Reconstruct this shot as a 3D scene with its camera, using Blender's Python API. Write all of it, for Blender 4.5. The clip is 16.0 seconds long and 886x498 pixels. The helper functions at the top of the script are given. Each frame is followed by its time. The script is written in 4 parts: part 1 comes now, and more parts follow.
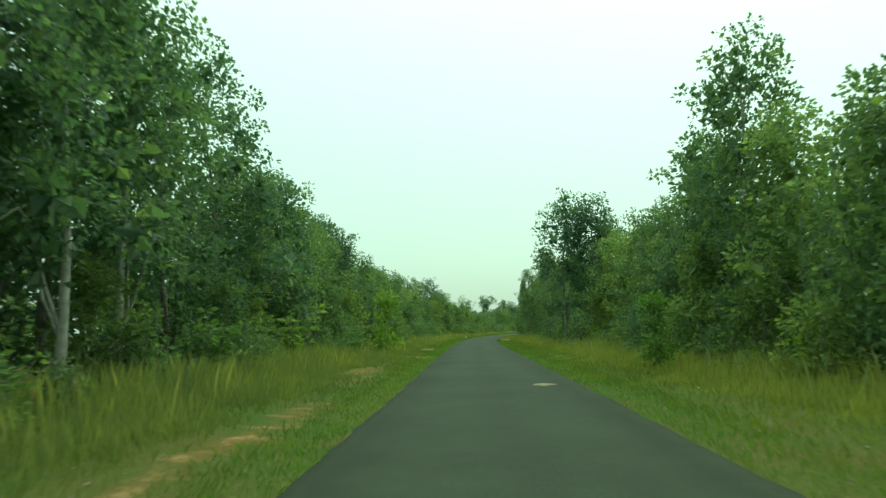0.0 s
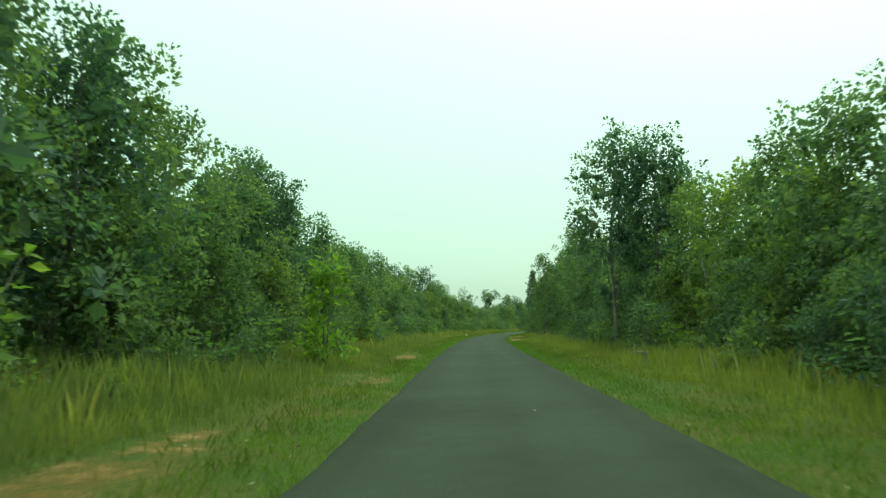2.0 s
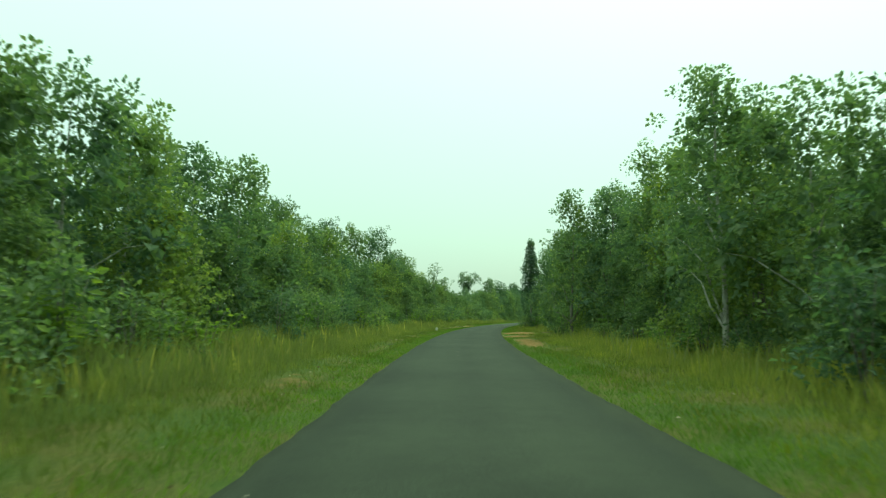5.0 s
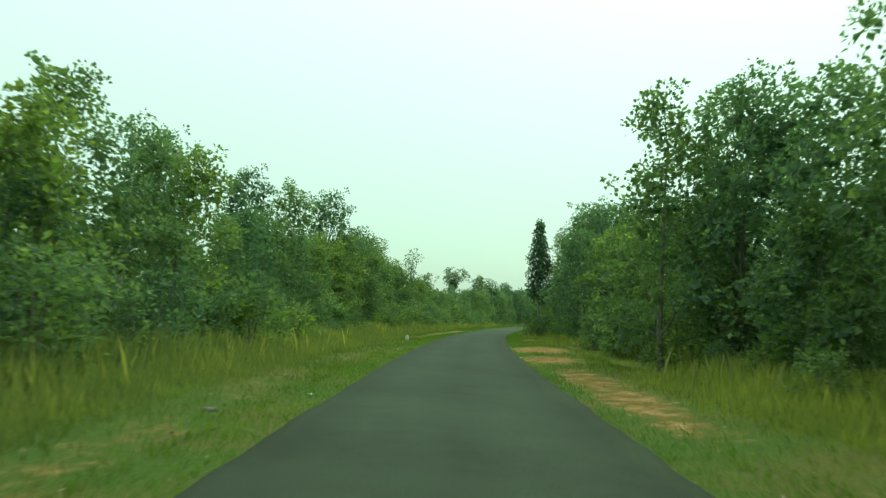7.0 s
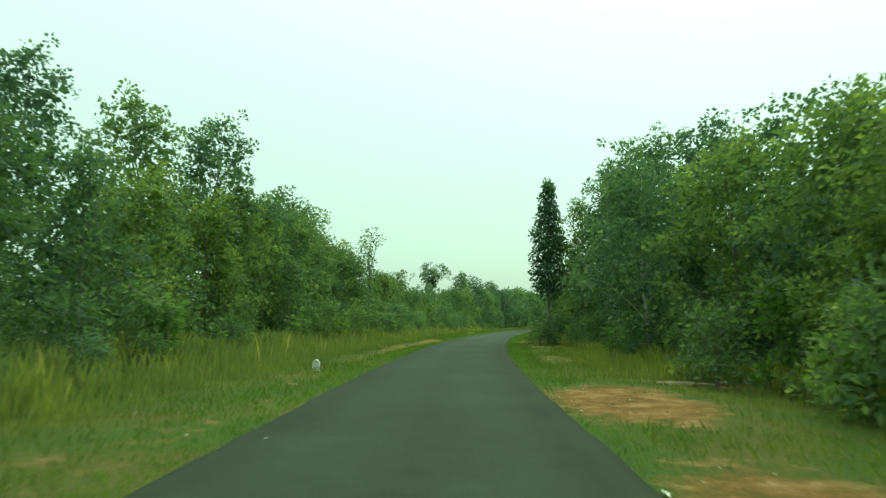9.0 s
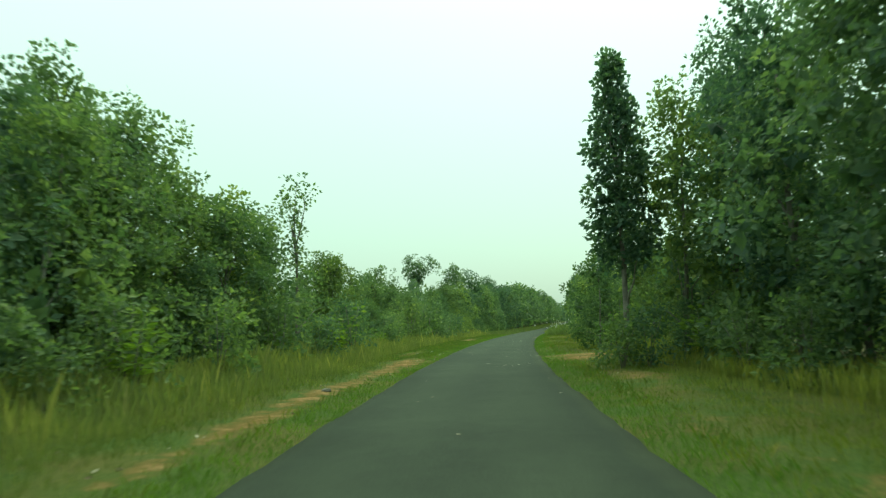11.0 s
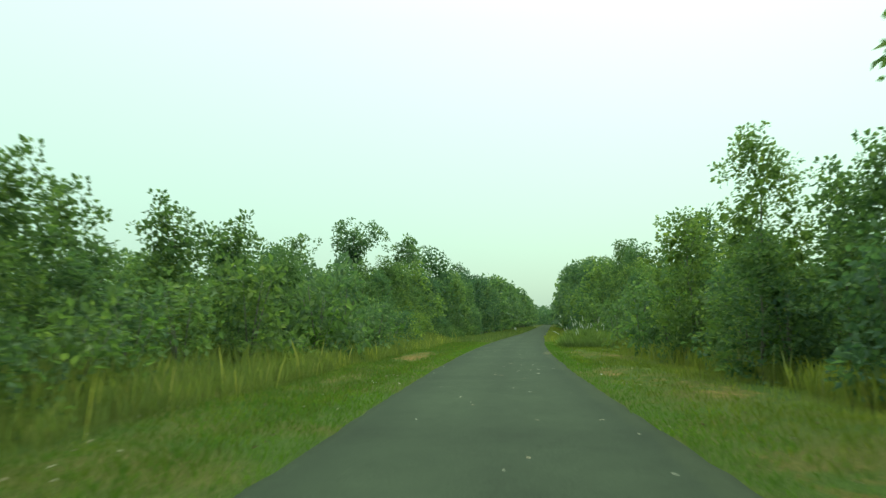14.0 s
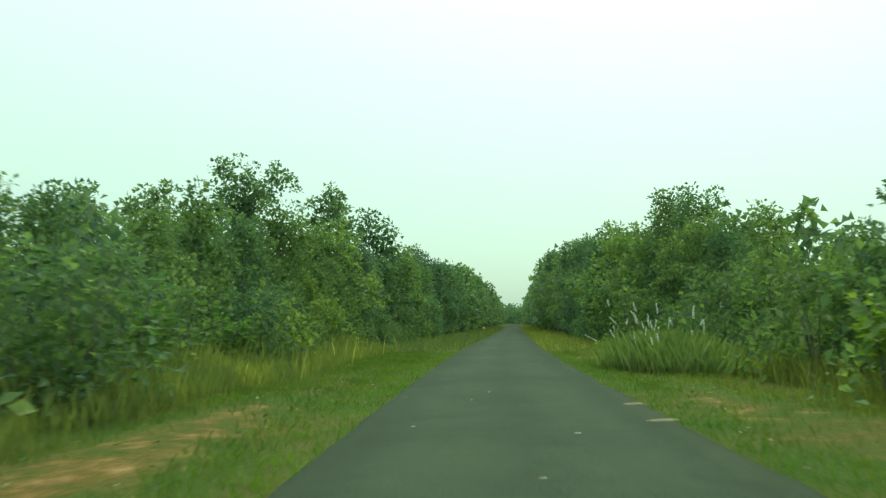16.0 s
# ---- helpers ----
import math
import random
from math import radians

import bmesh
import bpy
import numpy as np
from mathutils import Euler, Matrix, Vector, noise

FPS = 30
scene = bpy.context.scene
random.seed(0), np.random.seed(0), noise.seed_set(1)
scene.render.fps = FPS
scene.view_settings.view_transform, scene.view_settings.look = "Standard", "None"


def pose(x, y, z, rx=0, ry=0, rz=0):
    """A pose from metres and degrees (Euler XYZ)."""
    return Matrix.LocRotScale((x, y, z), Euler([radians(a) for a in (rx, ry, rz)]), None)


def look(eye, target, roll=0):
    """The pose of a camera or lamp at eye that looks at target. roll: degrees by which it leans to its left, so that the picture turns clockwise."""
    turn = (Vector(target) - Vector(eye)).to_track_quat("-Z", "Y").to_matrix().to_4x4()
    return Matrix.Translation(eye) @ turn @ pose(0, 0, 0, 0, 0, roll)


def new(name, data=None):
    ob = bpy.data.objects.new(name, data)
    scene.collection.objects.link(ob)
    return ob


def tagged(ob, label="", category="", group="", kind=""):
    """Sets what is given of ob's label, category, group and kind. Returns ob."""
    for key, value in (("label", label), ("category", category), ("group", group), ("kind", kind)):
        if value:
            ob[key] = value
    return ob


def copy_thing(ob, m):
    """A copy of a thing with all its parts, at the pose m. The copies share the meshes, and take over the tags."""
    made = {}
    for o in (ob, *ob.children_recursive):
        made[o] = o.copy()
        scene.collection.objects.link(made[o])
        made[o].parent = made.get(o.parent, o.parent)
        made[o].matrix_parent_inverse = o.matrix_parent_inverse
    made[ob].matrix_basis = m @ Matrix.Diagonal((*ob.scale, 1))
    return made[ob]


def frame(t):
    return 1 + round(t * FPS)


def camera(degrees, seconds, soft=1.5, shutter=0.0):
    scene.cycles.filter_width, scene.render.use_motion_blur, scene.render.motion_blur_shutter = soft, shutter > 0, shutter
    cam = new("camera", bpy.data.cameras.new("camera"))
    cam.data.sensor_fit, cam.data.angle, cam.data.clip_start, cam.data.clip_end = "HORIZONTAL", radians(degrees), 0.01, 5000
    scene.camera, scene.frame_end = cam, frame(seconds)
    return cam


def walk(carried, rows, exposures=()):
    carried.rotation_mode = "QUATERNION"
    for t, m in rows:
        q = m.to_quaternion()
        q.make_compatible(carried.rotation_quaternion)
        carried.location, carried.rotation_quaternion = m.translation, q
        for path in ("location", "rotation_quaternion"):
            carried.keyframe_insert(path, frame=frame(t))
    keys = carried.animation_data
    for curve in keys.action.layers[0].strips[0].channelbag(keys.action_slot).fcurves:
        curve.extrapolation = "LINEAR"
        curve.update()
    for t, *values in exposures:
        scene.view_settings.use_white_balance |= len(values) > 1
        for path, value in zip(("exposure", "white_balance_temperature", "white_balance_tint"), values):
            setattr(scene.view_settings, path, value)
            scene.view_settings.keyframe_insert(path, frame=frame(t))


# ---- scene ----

# ---------------------------------------------------------------- camera and its drive
cam = camera(66.0, 16.0, soft=1.3, shutter=0.28)
PATH = [
    (0.0, 0.000, 0.000, 1.182, 2.51, 6.78, 1.18),
    (0.5, -0.083, 4.248, 1.157, 2.04, 6.66, 0.83),
    (1.0, -0.066, 8.239, 1.164, 2.07, 6.51, 0.61),
    (1.5, -0.071, 11.336, 1.235, 2.27, 6.49, 0.79),
    (2.0, -0.126, 14.609, 1.194, 2.58, 6.48, 0.50),
    (2.5, -0.277, 19.048, 1.187, 2.82, 6.39, 0.87),
    (3.0, -0.172, 24.642, 1.228, 2.45, 5.89, 0.32),
    (3.5, -0.178, 29.399, 1.266, 1.94, 5.58, -0.24),
    (4.0, -0.128, 34.000, 1.156, 1.10, 5.51, 0.33),
    (6.5, 0.032, 56.660, 1.172, -0.51, 5.74, -1.86),
    (7.0, 0.251, 61.294, 1.206, -0.77, 5.71, -2.10),
    (7.5, 0.423, 65.864, 1.180, -1.44, 5.96, -2.31),
    (8.0, 0.816, 70.695, 1.229, -1.95, 5.86, -1.58),
    (8.5, 1.080, 74.528, 1.198, -2.17, 5.94, -1.38),
    (11.0, 2.486, 97.491, 1.247, -2.78, 6.37, 1.68),
    (11.5, 2.993, 102.364, 1.243, -3.65, 6.02, 1.68),
    (12.0, 3.488, 107.164, 1.245, -4.71, 5.74, 1.58),
    (12.5, 3.861, 111.264, 1.331, -5.32, 5.57, 1.25),
    (13.0, 4.526, 115.803, 1.241, -5.21, 5.76, 1.30),
    (13.5, 5.067, 119.946, 1.208, -4.94, 6.42, 1.15),
    (14.0, 5.791, 125.280, 1.178, -5.24, 6.41, 0.31),
    (14.5, 6.460, 130.420, 1.253, -6.71, 5.97, 0.34),
    (15.0, 7.154, 135.037, 1.176, -7.66, 6.07, 0.24),
    (15.5, 7.998, 140.323, 1.218, -8.11, 5.87, 0.34),
    (16.0, 8.900, 145.070, 1.111, -8.31, 6.31, -0.03),
]
walk(cam, [(t, pose(x, y, z, 90 + pitch, roll, yaw)) for t, x, y, z, yaw, pitch, roll in PATH],
     exposures=[(0.0, 0.05, 6500, -39), (8.7, 0.04, 6500, -39), (11.0, 0.03, 6500, -36), (16.0, 0.0, 6500, -35)])

# ---------------------------------------------------------------- overcast sky and a veiled sun
SUN_UP, SUN_ROUND = radians(58), radians(35)
world = bpy.data.worlds.new("overcast_sky")
scene.world = world
world.use_nodes = True
wn, wl = world.node_tree.nodes, world.node_tree.links
wn.clear()
w_out = wn.new("ShaderNodeOutputWorld")
w_sky = wn.new("ShaderNodeTexSky")
w_sky.sky_type, w_sky.sun_disc = "NISHITA", False
w_sky.sun_elevation, w_sky.sun_rotation = SUN_UP, SUN_ROUND
w_sky.air_density, w_sky.dust_density = 1.0, 4.0
w_bg_sky = wn.new("ShaderNodeBackground")
w_bg_sky.inputs["Strength"].default_value = 0.05
w_co = wn.new("ShaderNodeTexCoord")
w_sep = wn.new("ShaderNodeSeparateXYZ")
w_ramp = wn.new("ShaderNodeValToRGB")
w_ramp.color_ramp.elements[0].position, w_ramp.color_ramp.elements[0].color = 0.0, (0.268, 0.288, 0.288, 1)
w_ramp.color_ramp.elements[1].position, w_ramp.color_ramp.elements[1].color = 1.0, (1.0, 1.0, 1.0, 1)
for at, tone in ((0.13, (0.331, 0.351, 0.347)), (0.42, (0.484, 0.502, 0.492))):
    w_ramp.color_ramp.elements.new(at).color = (*tone, 1)
w_bg = wn.new("ShaderNodeBackground")
w_bg.inputs["Strength"].default_value = 1.92
w_add = wn.new("ShaderNodeAddShader")
wl.new(w_co.outputs["Generated"], w_sep.inputs[0])
wl.new(w_sep.outputs["Z"], w_ramp.inputs["Fac"])
wl.new(w_ramp.outputs["Color"], w_bg.inputs["Color"])
wl.new(w_sky.outputs["Color"], w_bg_sky.inputs["Color"])
wl.new(w_bg.outputs[0], w_add.inputs[0])
wl.new(w_bg_sky.outputs[0], w_add.inputs[1])
wl.new(w_add.outputs[0], w_out.inputs["Surface"])

sun_data = bpy.data.lights.new("sun", "SUN")
sun_data.energy, sun_data.angle, sun_data.color = 1.35, radians(30), (1.0, 0.97, 0.9)
sun = new("sun", sun_data)
sun.matrix_basis = look((30 * math.sin(SUN_ROUND) * math.cos(SUN_UP), 30 * math.cos(SUN_ROUND) * math.cos(SUN_UP), 30 * math.sin(SUN_UP)), (0, 0, 0))


# ---------------------------------------------------------------- materials
def blank(name):
    m = bpy.data.materials.new(name)
    m.use_nodes = True
    nt = m.node_tree
    nt.nodes.clear()
    out = nt.nodes.new("ShaderNodeOutputMaterial")
    bs = nt.nodes.new("ShaderNodeBsdfPrincipled")
    nt.links.new(bs.outputs[0], out.inputs["Surface"])
    return m, nt, bs, out


def noise_node(nt, scale, detail=3.0, rough=0.55, co="Object"):
    c = nt.nodes.new("ShaderNodeTexCoord")
    n = nt.nodes.new("ShaderNodeTexNoise")
    n.inputs["Scale"].default_value, n.inputs["Detail"].default_value, n.inputs["Roughness"].default_value = scale, detail, rough
    nt.links.new(c.outputs[co], n.inputs["Vector"])
    return n


def ramp(nt, source, stops):
    r = nt.nodes.new("ShaderNodeValToRGB")
    while len(r.color_ramp.elements) < len(stops):
        r.color_ramp.elements.new(0.5)
    for e, (p, c) in zip(r.color_ramp.elements, stops):
        e.position, e.color = p, (*c, 1)
    nt.links.new(source, r.inputs["Fac"])
    return r.outputs["Color"]


def mixed(nt, fac, a, b, how="MIX"):
    m = nt.nodes.new("ShaderNodeMix")
    m.data_type, m.blend_type = "RGBA", how
    for socket, value in ((m.inputs[0], fac), (m.inputs[6], a), (m.inputs[7], b)):
        if isinstance(value, bpy.types.NodeSocket):
            nt.links.new(value, socket)
        else:
            socket.default_value = value if isinstance(value, float) else (*value, 1)
    return m.outputs[2]


def bumped(nt, bs, source, strength, distance):
    b = nt.nodes.new("ShaderNodeBump")
    b.inputs["Strength"].default_value, b.inputs["Distance"].default_value = strength, distance
    nt.links.new(source, b.inputs["Height"])
    nt.links.new(b.outputs[0], bs.inputs["Normal"])


def leaf_material(name, dark, light, pale, through_it=0.5, gloss=0.6):
    """Leaves: each leaf a shade of its own, each plant too; some daylight passes through the blade."""
    m, nt, bs, out = blank(name)
    geo = nt.nodes.new("ShaderNodeNewGeometry")
    ob = nt.nodes.new("ShaderNodeObjectInfo")
    # random leaf tones; the widened pale end also imitates glints in the colour
    own = ramp(nt, geo.outputs["Random Per Island"], [(0.0, dark), (0.55, light), (0.86, light), (1.0, pale)])
    plant = ramp(nt, ob.outputs["Random"], [(0.0, (0.74, 0.80, 0.82)), (0.5, (0.98, 0.98, 0.95)), (1.0, (1.42, 1.30, 0.84))])
    col = mixed(nt, 1.0, own, plant, "MULTIPLY")
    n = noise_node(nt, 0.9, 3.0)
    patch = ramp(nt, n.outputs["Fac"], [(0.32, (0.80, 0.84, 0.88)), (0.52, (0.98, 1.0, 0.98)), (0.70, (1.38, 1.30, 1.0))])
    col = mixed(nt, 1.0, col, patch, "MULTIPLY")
    nt.links.new(col, bs.inputs["Base Color"])
    bs.inputs["Roughness"].default_value = gloss
    bs.inputs["Specular IOR Level"].default_value = 0.2
    tr = nt.nodes.new("ShaderNodeBsdfTranslucent")
    nt.links.new(mixed(nt, 1.0, col, (1.25, 1.35, 0.65), "MULTIPLY"), tr.inputs["Color"])
    mix = nt.nodes.new("ShaderNodeMixShader")
    mix.inputs[0].default_value = through_it
    nt.links.new(bs.outputs[0], mix.inputs[1])
    nt.links.new(tr.outputs[0], mix.inputs[2])
    nt.links.new(mix.outputs[0], out.inputs["Surface"])
    return m


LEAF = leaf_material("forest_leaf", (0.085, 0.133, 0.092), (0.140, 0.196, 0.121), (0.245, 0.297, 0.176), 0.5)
# The extra blue of these leaves puts distance haze into their colour.
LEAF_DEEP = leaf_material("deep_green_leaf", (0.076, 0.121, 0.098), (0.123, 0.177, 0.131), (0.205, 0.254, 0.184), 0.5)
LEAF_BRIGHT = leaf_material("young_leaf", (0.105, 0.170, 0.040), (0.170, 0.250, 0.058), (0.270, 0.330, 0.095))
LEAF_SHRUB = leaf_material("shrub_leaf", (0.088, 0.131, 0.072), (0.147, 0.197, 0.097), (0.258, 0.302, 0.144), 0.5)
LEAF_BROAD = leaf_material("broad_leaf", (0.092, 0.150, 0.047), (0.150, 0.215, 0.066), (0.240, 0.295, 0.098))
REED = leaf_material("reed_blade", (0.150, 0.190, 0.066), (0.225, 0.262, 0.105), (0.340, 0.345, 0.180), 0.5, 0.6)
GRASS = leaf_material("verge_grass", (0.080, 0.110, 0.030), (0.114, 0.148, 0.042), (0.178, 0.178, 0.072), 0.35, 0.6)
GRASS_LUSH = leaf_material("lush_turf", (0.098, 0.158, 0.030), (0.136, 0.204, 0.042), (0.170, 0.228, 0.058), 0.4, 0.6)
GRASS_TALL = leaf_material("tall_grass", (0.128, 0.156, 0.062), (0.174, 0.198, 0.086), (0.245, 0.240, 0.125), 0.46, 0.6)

BARK, nt, bs, _ = blank("grey_brown_bark")
n1, n2 = noise_node(nt, 14, 5), noise_node(nt, 2.2, 2)
bark = mixed(nt, 0.6, ramp(nt, n1.outputs["Fac"], [(0.3, (0.05, 0.042, 0.032)), (0.7, (0.19, 0.165, 0.13))]),
             ramp(nt, n2.outputs["Fac"], [(0.35, (0.07, 0.075, 0.05)), (0.7, (0.26, 0.25, 0.21))]))
nt.links.new(bark, bs.inputs["Base Color"])
bs.inputs["Roughness"].default_value = 0.9
bumped(nt, bs, n1.outputs["Fac"], 0.7, 0.03)

PALE_BARK, nt, bs, _ = blank("pale_bark")
n1, n2 = noise_node(nt, 9, 4), noise_node(nt, 1.7, 2)
nt.links.new(mixed(nt, 0.5, ramp(nt, n1.outputs["Fac"], [(0.3, (0.16, 0.15, 0.12)), (0.7, (0.46, 0.45, 0.39))]),
                   ramp(nt, n2.outputs["Fac"], [(0.4, (0.14, 0.15, 0.10)), (0.65, (0.52, 0.51, 0.46))])), bs.inputs["Base Color"])
bs.inputs["Roughness"].default_value = 0.85
bumped(nt, bs, n1.outputs["Fac"], 0.5, 0.02)

ASPHALT, nt, bs, _ = blank("worn_asphalt")
fine, coarse, wide = noise_node(nt, 90, 4, 0.7), noise_node(nt, 3.0, 5), noise_node(nt, 0.35, 3)
a = ramp(nt, fine.outputs["Fac"], [(0.32, (0.0182, 0.0228, 0.0150)), (0.55, (0.0366, 0.0446, 0.0306)), (0.78, (0.079, 0.090, 0.063))])
a = mixed(nt, 1.0, a, ramp(nt, coarse.outputs["Fac"], [(0.3, (0.91, 0.91, 0.91)), (0.7, (1.08, 1.08, 1.06))]), "MULTIPLY")
a = mixed(nt, 1.0, a, ramp(nt, wide.outputs["Fac"], [(0.3, (0.82, 0.82, 0.83)), (0.7, (1.18, 1.17, 1.14))]), "MULTIPLY")
lane = nt.nodes.new("ShaderNodeAttribute")
lane.attribute_name = "across"
wander = nt.nodes.new("ShaderNodeMath")
wander.operation = "MULTIPLY_ADD"
nt.links.new(wide.outputs["Fac"], wander.inputs[0])
wander.inputs[1].default_value = 0.14
nt.links.new(lane.outputs["Fac"], wander.inputs[2])
a = mixed(nt, 1.0, a, ramp(nt, wander.outputs[0], [(0.05, (1.05, 1.02, 0.95)), (0.14, (0.86, 0.87, 0.88)), (0.30, (1.10, 1.10, 1.09)), (0.44, (1.10, 1.10, 1.09)), (0.57, (0.96, 0.96, 0.97)),
                                                   (0.70, (1.07, 1.07, 1.06)), (0.84, (1.06, 1.06, 1.05)), (0.97, (0.84, 0.85, 0.86)), (1.0, (0.98, 0.96, 0.90))]), "MULTIPLY")
# asphalt turns gradually paler along the road, from y 95 to 135
paler_att = nt.nodes.new("ShaderNodeAttribute")
paler_att.attribute_name = "paler_along"
a = mixed(nt, 1.0, a, ramp(nt, paler_att.outputs["Fac"], [(0.0, (1.0, 1.0, 1.0)), (1.0, (1.24, 1.24, 1.22))]), "MULTIPLY")
nt.links.new(a, bs.inputs["Base Color"])
bs.inputs["Roughness"].default_value = 0.9
bs.inputs["Specular IOR Level"].default_value = 0.12
bumped(nt, bs, fine.outputs["Fac"], 0.5, 0.01)

SOIL, nt, bs, _ = blank("grassy_soil")
fine, mid_n, wide = noise_node(nt, 26, 5, 0.65), noise_node(nt, 2.0, 6, 0.68), noise_node(nt, 0.5, 3)
green = ramp(nt, fine.outputs["Fac"], [(0.3, (0.040, 0.062, 0.016)), (0.55, (0.080, 0.112, 0.028)), (0.75, (0.130, 0.142, 0.049))])
dry = ramp(nt, fine.outputs["Fac"], [(0.3, (0.060, 0.068, 0.018)), (0.7, (0.150, 0.135, 0.046))])
cover = mixed(nt, ramp(nt, wide.outputs["Fac"], [(0.42, (0, 0, 0)), (0.62, (1, 1, 1))]), green, dry)
sand = ramp(nt, mid_n.outputs["Fac"], [(0.3, (0.105, 0.064, 0.022)), (0.5, (0.205, 0.116, 0.042)), (0.72, (0.360, 0.240, 0.120))])
sand = mixed(nt, 1.0, sand, ramp(nt, fine.outputs["Fac"], [(0.3, (0.7, 0.7, 0.7)), (0.7, (1.2, 1.2, 1.2))]), "MULTIPLY")
att = nt.nodes.new("ShaderNodeAttribute")
att.attribute_name = "bare"
edge = nt.nodes.new("ShaderNodeMath")
edge.operation = "ADD"
nt.links.new(att.outputs["Fac"], edge.inputs[0])
jit = nt.nodes.new("ShaderNodeMath")
jit.operation = "MULTIPLY_ADD"
nt.links.new(mid_n.outputs["Fac"], jit.inputs[0])
jit.inputs[1].default_value, jit.inputs[2].default_value = 1.8, -0.95
nt.links.new(jit.outputs[0], edge.inputs[1])
bare_mask = ramp(nt, edge.outputs[0], [(0.34, (0, 0, 0)), (0.85, (1, 1, 1))])
floor_att = nt.nodes.new("ShaderNodeAttribute")
floor_att.attribute_name = "litter"
litter = ramp(nt, fine.outputs["Fac"], [(0.3, (0.035, 0.034, 0.018)), (0.7, (0.105, 0.085, 0.045))])
base = mixed(nt, floor_att.outputs["Fac"], cover, litter)
nt.links.new(mixed(nt, bare_mask, base, sand), bs.inputs["Base Color"])
bs.inputs["Roughness"].default_value = 1.0
bs.inputs["Specular IOR Level"].default_value = 0.05
bumped(nt, bs, fine.outputs["Fac"], 0.9, 0.05)

SAND, nt, bs, _ = blank("pale_sand")
n1 = noise_node(nt, 30, 4)
nt.links.new(ramp(nt, n1.outputs["Fac"], [(0.3, (0.115, 0.095, 0.050)), (0.7, (0.23, 0.185, 0.105))]), bs.inputs["Base Color"])
bs.inputs["Roughness"].default_value = 0.95

STONE, nt, bs, _ = blank("whitewashed_stone")
n1 = noise_node(nt, 12, 4)
nt.links.new(ramp(nt, n1.outputs["Fac"], [(0.3, (0.30, 0.30, 0.26)), (0.6, (0.60, 0.59, 0.54))]), bs.inputs["Base Color"])
bs.inputs["Roughness"].default_value = 0.85
bumped(nt, bs, n1.outputs["Fac"], 0.4, 0.02)

PLUME, nt, bs, _ = blank("white_plume")
n1 = noise_node(nt, 25, 3)
nt.links.new(ramp(nt, n1.outputs["Fac"], [(0.3, (0.55, 0.52, 0.46)), (0.7, (0.85, 0.84, 0.80))]), bs.inputs["Base Color"])
bs.inputs["Roughness"].default_value = 0.9

DRY_LEAF, nt, bs, _ = blank("dry_leaf")
ob_i = nt.nodes.new("ShaderNodeObjectInfo")
nt.links.new(ramp(nt, ob_i.outputs["Random"], [(0.0, (0.22, 0.17, 0.10)), (0.5, (0.34, 0.31, 0.23)), (1.0, (0.48, 0.46, 0.38))]), bs.inputs["Base Color"])
bs.inputs["Roughness"].default_value = 0.8

CONCRETE, nt, bs, _ = blank("weathered_concrete")
n1 = noise_node(nt, 12, 4)
nt.links.new(ramp(nt, n1.outputs["Fac"], [(0.3, (0.12, 0.125, 0.10)), (0.65, (0.36, 0.36, 0.32))]), bs.inputs["Base Color"])
bs.inputs["Roughness"].default_value = 0.92

LITTER, nt, bs, _ = blank("leaf_litter")
geo_i = nt.nodes.new("ShaderNodeNewGeometry")
nt.links.new(ramp(nt, geo_i.outputs["Random Per Island"], [(0.0, (0.12, 0.085, 0.045)), (0.6, (0.24, 0.195, 0.115)), (1.0, (0.42, 0.38, 0.28))]), bs.inputs["Base Color"])
bs.inputs["Roughness"].default_value = 0.85

# ---------------------------------------------------------------- the line of the road
ROAD_Y = np.array([-400, -60, -30, -10, 10, 30, 50, 70, 90, 110, 130, 150, 170, 190, 1500.0])
ROAD_X = np.array([0.3, 0.3, 0.3, 0.35, 0.4, 0.27, 0.22, 0.47, 1.52, 3.46, 6.48, 10.21, 14.7, 19.75, 19.75 + 0.256 * 1310])
HALF = 1.875
_fine_y = np.arange(-400, 1500, 1.0)
_k = np.exp(-0.5 * (np.arange(-24, 25) / 8.0) ** 2)
_line = np.interp(_fine_y, ROAD_Y, ROAD_X)
_line = np.convolve(np.pad(_line, 24, mode="reflect", reflect_type="odd"), _k / _k.sum(), mode="valid")


def road_x(y):
    return np.interp(y, _fine_y, _line)


def smooth_noise(x, y, seed=0.0):
    """A cheap, smooth, repeatable unevenness of about -1..1."""
    return (np.sin(0.9 * x + 1.7 * y + seed) * np.cos(1.3 * x - 0.6 * y + 2.1 * seed) + 0.6 * np.sin(2.3 * x + 0.4 * y + 1.3 + seed) * np.cos(0.7 * y - 1.9 * x + seed)
            + 0.35 * np.sin(4.7 * x - 3.1 * y + seed) * np.cos(3.9 * y + 2.2 * x)) / 1.6


